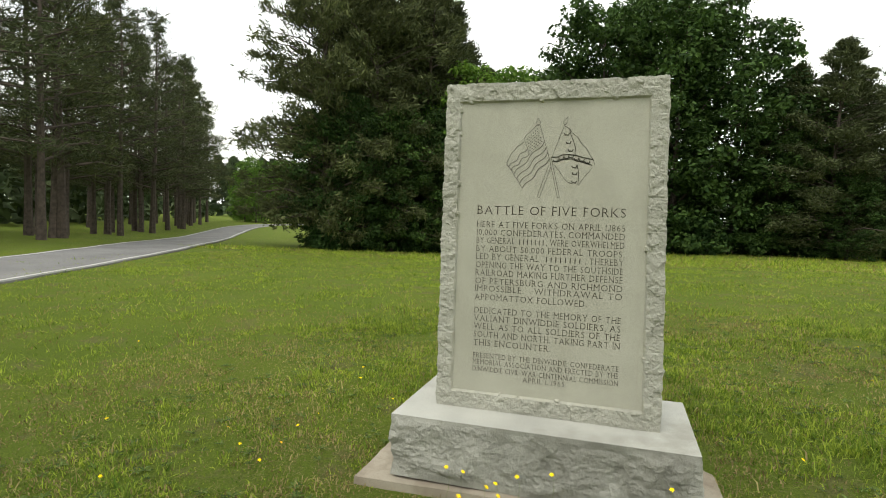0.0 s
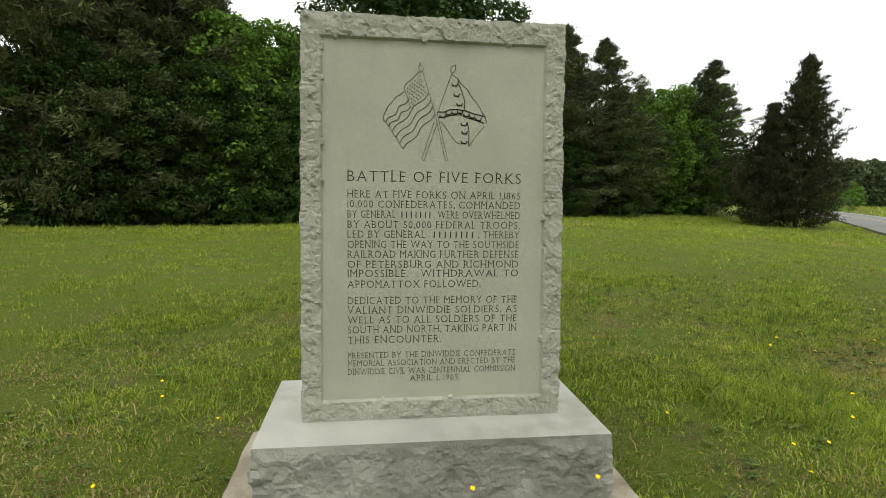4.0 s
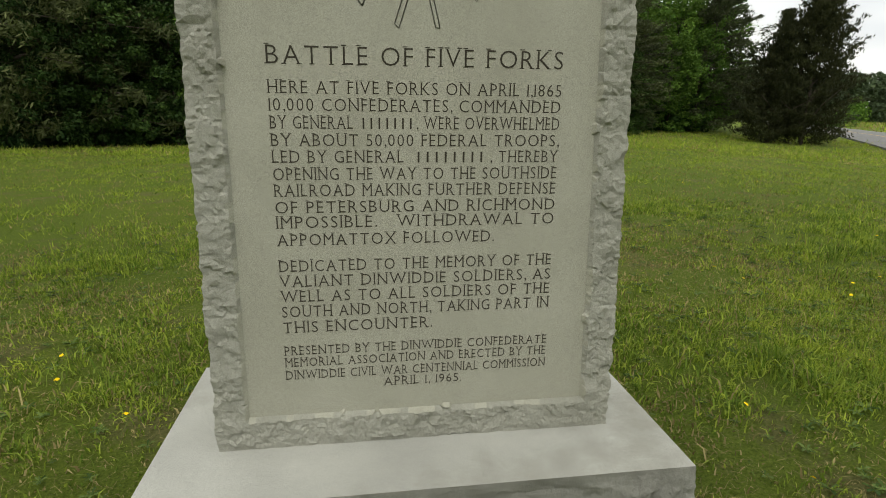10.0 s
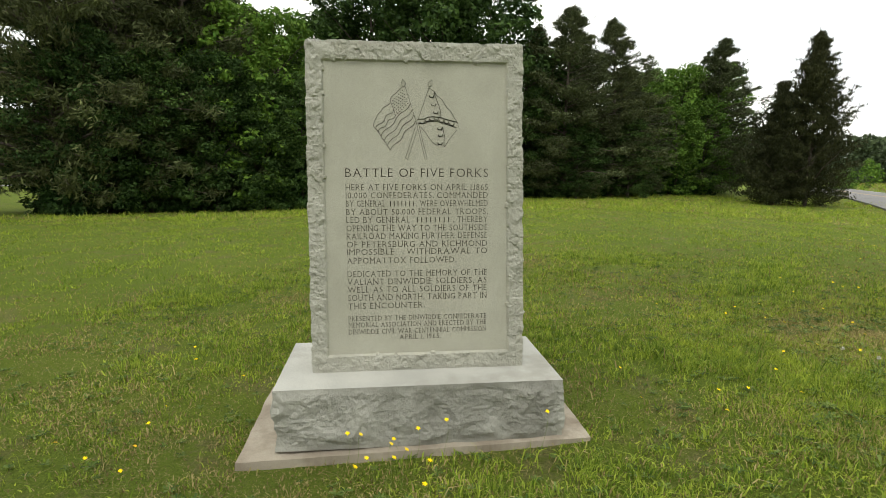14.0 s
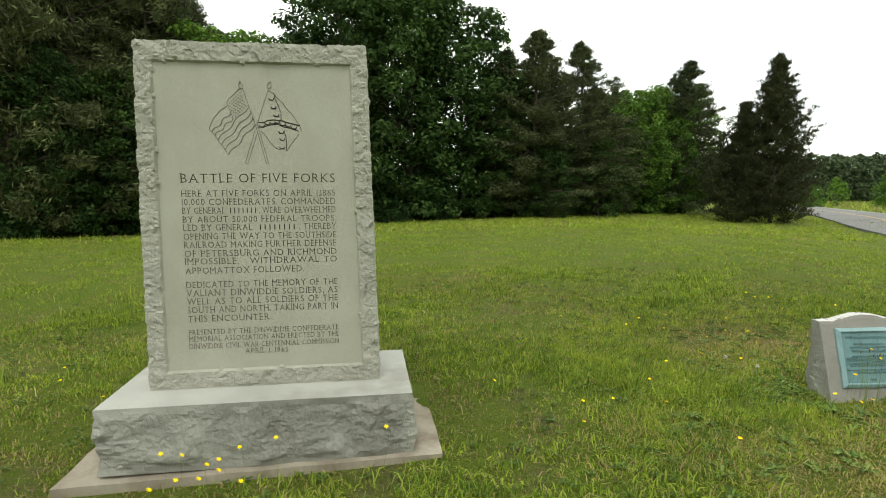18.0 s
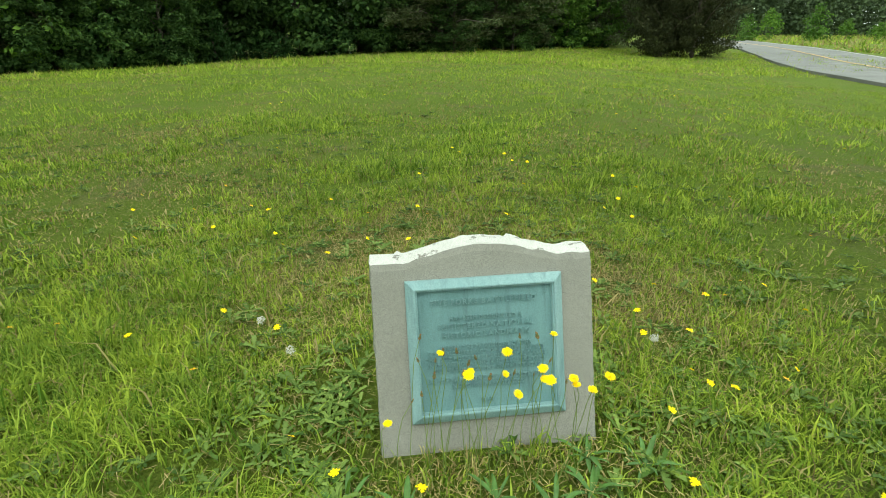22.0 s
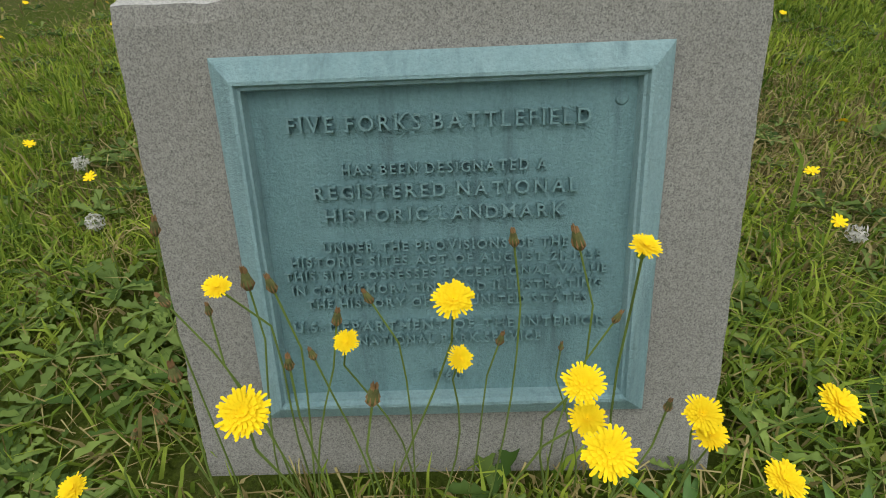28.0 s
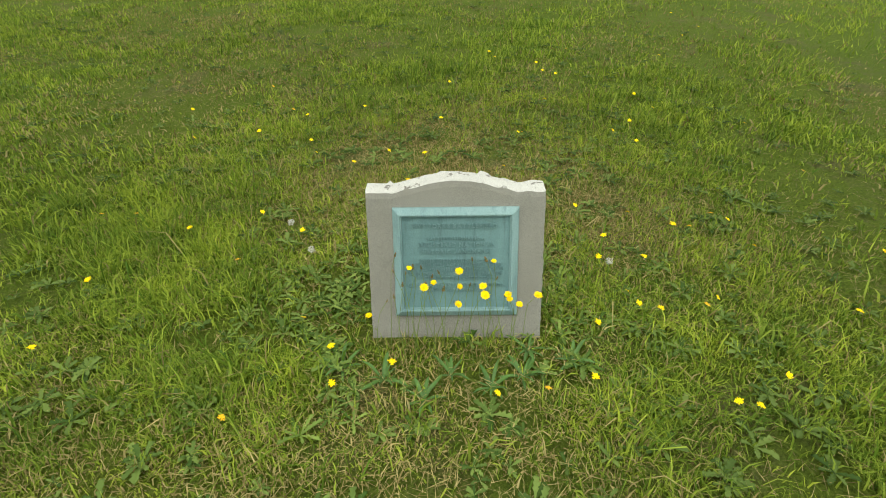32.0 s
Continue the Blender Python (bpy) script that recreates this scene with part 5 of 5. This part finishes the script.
def bud(height, size, seed, lean=(0.0, 0.0)):
    r = random.Random(seed)
    th = empty("flower_bud", pose(0, 0, 0), "closed brown hawkweed bud on a thin green stem", "flower bud", "hawkweed buds by the marker")
    top = Vector((lean[0], lean[1], height))
    path = [Vector((lean[0] * t * t + 0.010 * math.sin(3 * t + seed), lean[1] * t, height * t)) for t in [k / 7 for k in range(8)]]
    path[-1] = top
    v, f = tube(path, [0.0009 - 0.0002 * k / 7 for k in range(8)], 5)
    link_mesh("stem", v, f, M_stem, th)
    d = (path[-1] - path[-2]).normalized()
    v, f = tube([top, top + d * size * 0.12, top + d * size * 0.3, top + d * size * 0.6, top + d * size * 0.8], [0.0013, size * 0.15, size * 0.19, size * 0.15, size * 0.1], 9)
    head = link_mesh("bud", v, f, M_calyx, th, "green-brown closed bud")
    pieces = []
    for k in range(9):
        a = 0.7 * k + r.random()
        side = Vector((math.cos(a), math.sin(a), 0)) * size
        foot = top + d * size * 0.7 + side * 0.06
        pieces.append(tube([foot, foot + d * size * 0.15 + side * 0.02, foot + d * size * r.uniform(0.22, 0.36) + side * 0.02], [size * 0.05, size * 0.045, size * 0.012], 4))
    for k in range(8):
        a = 0.785 * k + 0.3
        side = Vector((math.cos(a), math.sin(a), 0)) * size
        foot = top + d * size * 0.05 + side * 0.1
        pieces.append(tube([foot, foot + d * size * 0.2 + side * 0.1, foot + d * size * 0.46 + side * 0.05], [size * 0.03, size * 0.04, size * 0.01], 4))
    v, f = merge(pieces)
    link_mesh("bristles", v, f, M_bud, head, "brown withered tip")
    return th


def stand(th, x, y):
    th.matrix_world = Matrix.Translation((x, y, gz(x, y)))
    return th


# the clump in front of the marker: where each head hangs, its width, how far its foot stands from it, its tilt
HEADS = [(3.472, -0.427, 0.654, 0.021, 0.05, 0.75), (3.478, -0.409, 0.588, 0.0155, 0.015, 1.15), (3.407, -0.388, 0.592, 0.0155, -0.02, 0.9),
         (3.527, -0.483, 0.642, 0.019, -0.02, 0.7), (3.557, -0.457, 0.701, 0.014, -0.06, 0.35), (3.340, -0.392, 0.649, 0.0147, -0.03, 0.5),
         (3.527, -0.519, 0.639, 0.0225, -0.02, 0.75), (3.596, -0.484, 0.608, 0.019, -0.03, 0.75), (3.680, -0.482, 0.597, 0.0225, 0.04, 0.4),
         (3.371, -0.488, 0.654, 0.0215, -0.03, 0.8), (3.531, -0.487, 0.619, 0.018, 0.02, 0.5), (3.600, -0.490, 0.597, 0.0165, -0.05, 0.5),
         (3.453, -0.540, 0.634, 0.018, 0.02, 0.9), (3.618, -0.523, 0.604, 0.018, 0.03, 0.35), (3.223, -0.422, 0.518, 0.018, 0.03, 0.5)]
for k, (x, y, z, w, dx, face) in enumerate(HEADS):
    fx, fy = x - dx, y + 0.03
    th = flower(z - gz(fx, fy), w * 1.1, 300 + k, (x - fx, y - fy), face * 0.6, turn=0.5 * math.sin(k * 1.7))
    stand(th, fx, fy)
    th["group"] = "hawkweed flowers by the marker"
BUDS = [(3.351, -0.372, 0.630, 0.0160), (3.373, -0.400, 0.649, 0.0120), (3.299, -0.370, 0.621, 0.0110), (3.303, -0.360, 0.668, 0.0120), (3.424, -0.460, 0.616, 0.0155),
        (3.379, -0.430, 0.617, 0.0110), (3.402, -0.385, 0.605, 0.0130), (3.553, -0.395, 0.656, 0.0165), (3.514, -0.390, 0.659, 0.0120), (3.513, -0.370, 0.556, 0.0120),
        (3.559, -0.375, 0.549, 0.0080), (3.582, -0.400, 0.597, 0.0100), (3.318, -0.430, 0.617, 0.0140), (3.425, -0.370, 0.608, 0.0120), (3.594, -0.460, 0.581, 0.0100),
        (3.387, -0.400, 0.592, 0.0100), (3.330, -0.390, 0.628, 0.0090), (3.273, -0.420, 0.560, 0.0090), (3.295, -0.420, 0.571, 0.0120)]
for k, (x, y, z, s) in enumerate(BUDS):
    dx = 0.035 * math.sin(k * 2.3 + 0.5)
    fx, fy = x - dx, y + 0.02
    stand(bud(z - gz(fx, fy), s * 1.2, 400 + k, (dx, y - fy)), fx, fy)

# lone flowers in the lawn
FIELD_A = [(2.27, 0.05), (2.19, -0.26), (2.86, -0.62), (3.1, -0.56), (3.01, -0.29), (3.12, -0.41), (3.26, -0.47), (2.76, 0.1), (2.98, 0.21), (2.35, 1.21), (2.94, 1.09), (3.63, 1.3), (3.66, 1.13),
           (3.95, 0.93), (4.46, 0.92), (4.53, 0.81), (5.27, 2.2), (5.22, 0.97), (4.01, 0.22), (4.21, 0.16), (4.09, 0.03), (4.17, -0.08), (4.37, 0.1), (4.0, -0.11), (4.03, -0.29), (3.89, -0.41),
           (3.83, -0.58), (3.7, -0.62), (3.52, -0.66), (4.32, -0.35), (4.35, -0.66), (4.73, -0.44), (5.18, 0.43), (4.99, -0.2), (4.22, 1.38), (3.51, 0.83), (3.2, 1.55), (3.38, 1.25), (2.68, 1.22), (2.98, 0.92)]
FIELD_B = [(-0.32, -0.42), (-0.11, -0.42), (0.13, -0.42), (-0.1, -0.64), (0.05, -0.7), (0.65, -0.42), (-0.33, -0.79), (0.01, -0.92), (-0.36, -0.5), (-0.17, -0.56), (-0.24, -0.62), (-0.02, -0.5), (-0.16, -0.72),
           (-1.47, 0.0), (-1.47, 0.23), (-1.63, 1.25), (-1.55, 1.06), (-1.87, -0.14), (-1.64, -0.39), (-1.4, -0.49), (1.93, -0.17), (1.67, -0.36), (2.84, 1.54), (1.34, 0.29), (2.23, 1.86), (2.55, 0.33), (3.38, 0.61),
           (2.29, 0.51), (4.41, 1.79), (1.3, -0.12), (1.76, -0.15), (2.32, -0.71), (2.15, 0.53), (2.79, 0.36), (3.34, 0.87), (4.36, 1.92), (6.58, 3.48), (5.13, 2.56)]
FIELD_C = [(2.24, 1.58), (2.54, 1.53), (2.92, 1.43), (3.14, 0.84), (4.57, 0.16), (4.75, 1.38), (4.77, 1.18), (3.74, 1.8), (5.98, 3.47), (6.12, 3.53), (7.48, 3.24), (-2.03, -0.91), (-2.73, -0.26), (-1.17, 0.75), (-1.44, -0.22), (-4.17, 1.37)]
FIELD_D = [(4.39, 0.12), (4.44, 0.08), (5.86, 2.79), (5.66, 2.6), (4.05, -0.34), (4.11, -0.35), (4.3, -0.37), (4.55, 0.05), (4.58, -0.1), (4.18, -0.73), (4.21, -0.74), (4.02, 1.01), (4.57, 1.01), (3.82, 0.61)]
for k in range(22):
    FIELD_C.append((rng.uniform(2.5, 9.0), rng.uniform(1.8, 7.5)))
protos = [flower(h, w, 500 + k, (0.02 * math.sin(k), -0.015), f, M_orange if k == 4 else M_yellow, k * 0.6, low=True) for k, (h, w, f) in enumerate(((0.12, 0.024, 0.3), (0.14, 0.022, 0.5), (0.10, 0.026, 0.2), (0.13, 0.02, 0.7), (0.11, 0.022, 0.4)))]
tall = [flower(h, 0.025, 520 + k, (0.015 * math.sin(k * 2), -0.02), 0.5, M_yellow, k * 0.8, low=True) for k, h in enumerate((0.27, 0.22, 0.18))]
started = set()
for k, (x, y) in enumerate(FIELD_A + FIELD_B + FIELD_C + FIELD_D):
    by_base = y < -0.38 and -0.5 < x < 0.8
    p = (tall if by_base else protos)[(k * 7) % (3 if by_base else 5)]
    m = Matrix.Translation((x, y, gz(x, y))) @ Matrix.Rotation(0.9 * math.sin(k * 2.1), 4, "Z")
    if p.name in started:
        copy_thing(p, m)
    else:
        started.add(p.name)
        p.matrix_world = m


def seed_head(x, y, h):
    """A ripe seed head: a loose white ball of fluff on its stem."""
    th = empty("seed_head", pose(0, 0, 0), "white fluffy seed head on a thin stem", "flower")
    v, f = tube([Vector((0, 0, 0)), Vector((0.005, 0, h * 0.5)), Vector((0, 0, h))], [0.0014, 0.0013, 0.001], 4)
    link_mesh("stem", v, f, M_stem, th)
    v, t = blobs([(0, 0, h)], [0.013], 120, 0.004, 0.4, 1.0, 0.2, 0.25)
    array_mesh("fluff", v, t, M_fluff, parent=th)
    return stand(th, x, y)


seed_head(2.93, 0.27, 0.13)
seed_head(3.02, 0.08, 0.12)
seed_head(4.05, -0.12, 0.11)
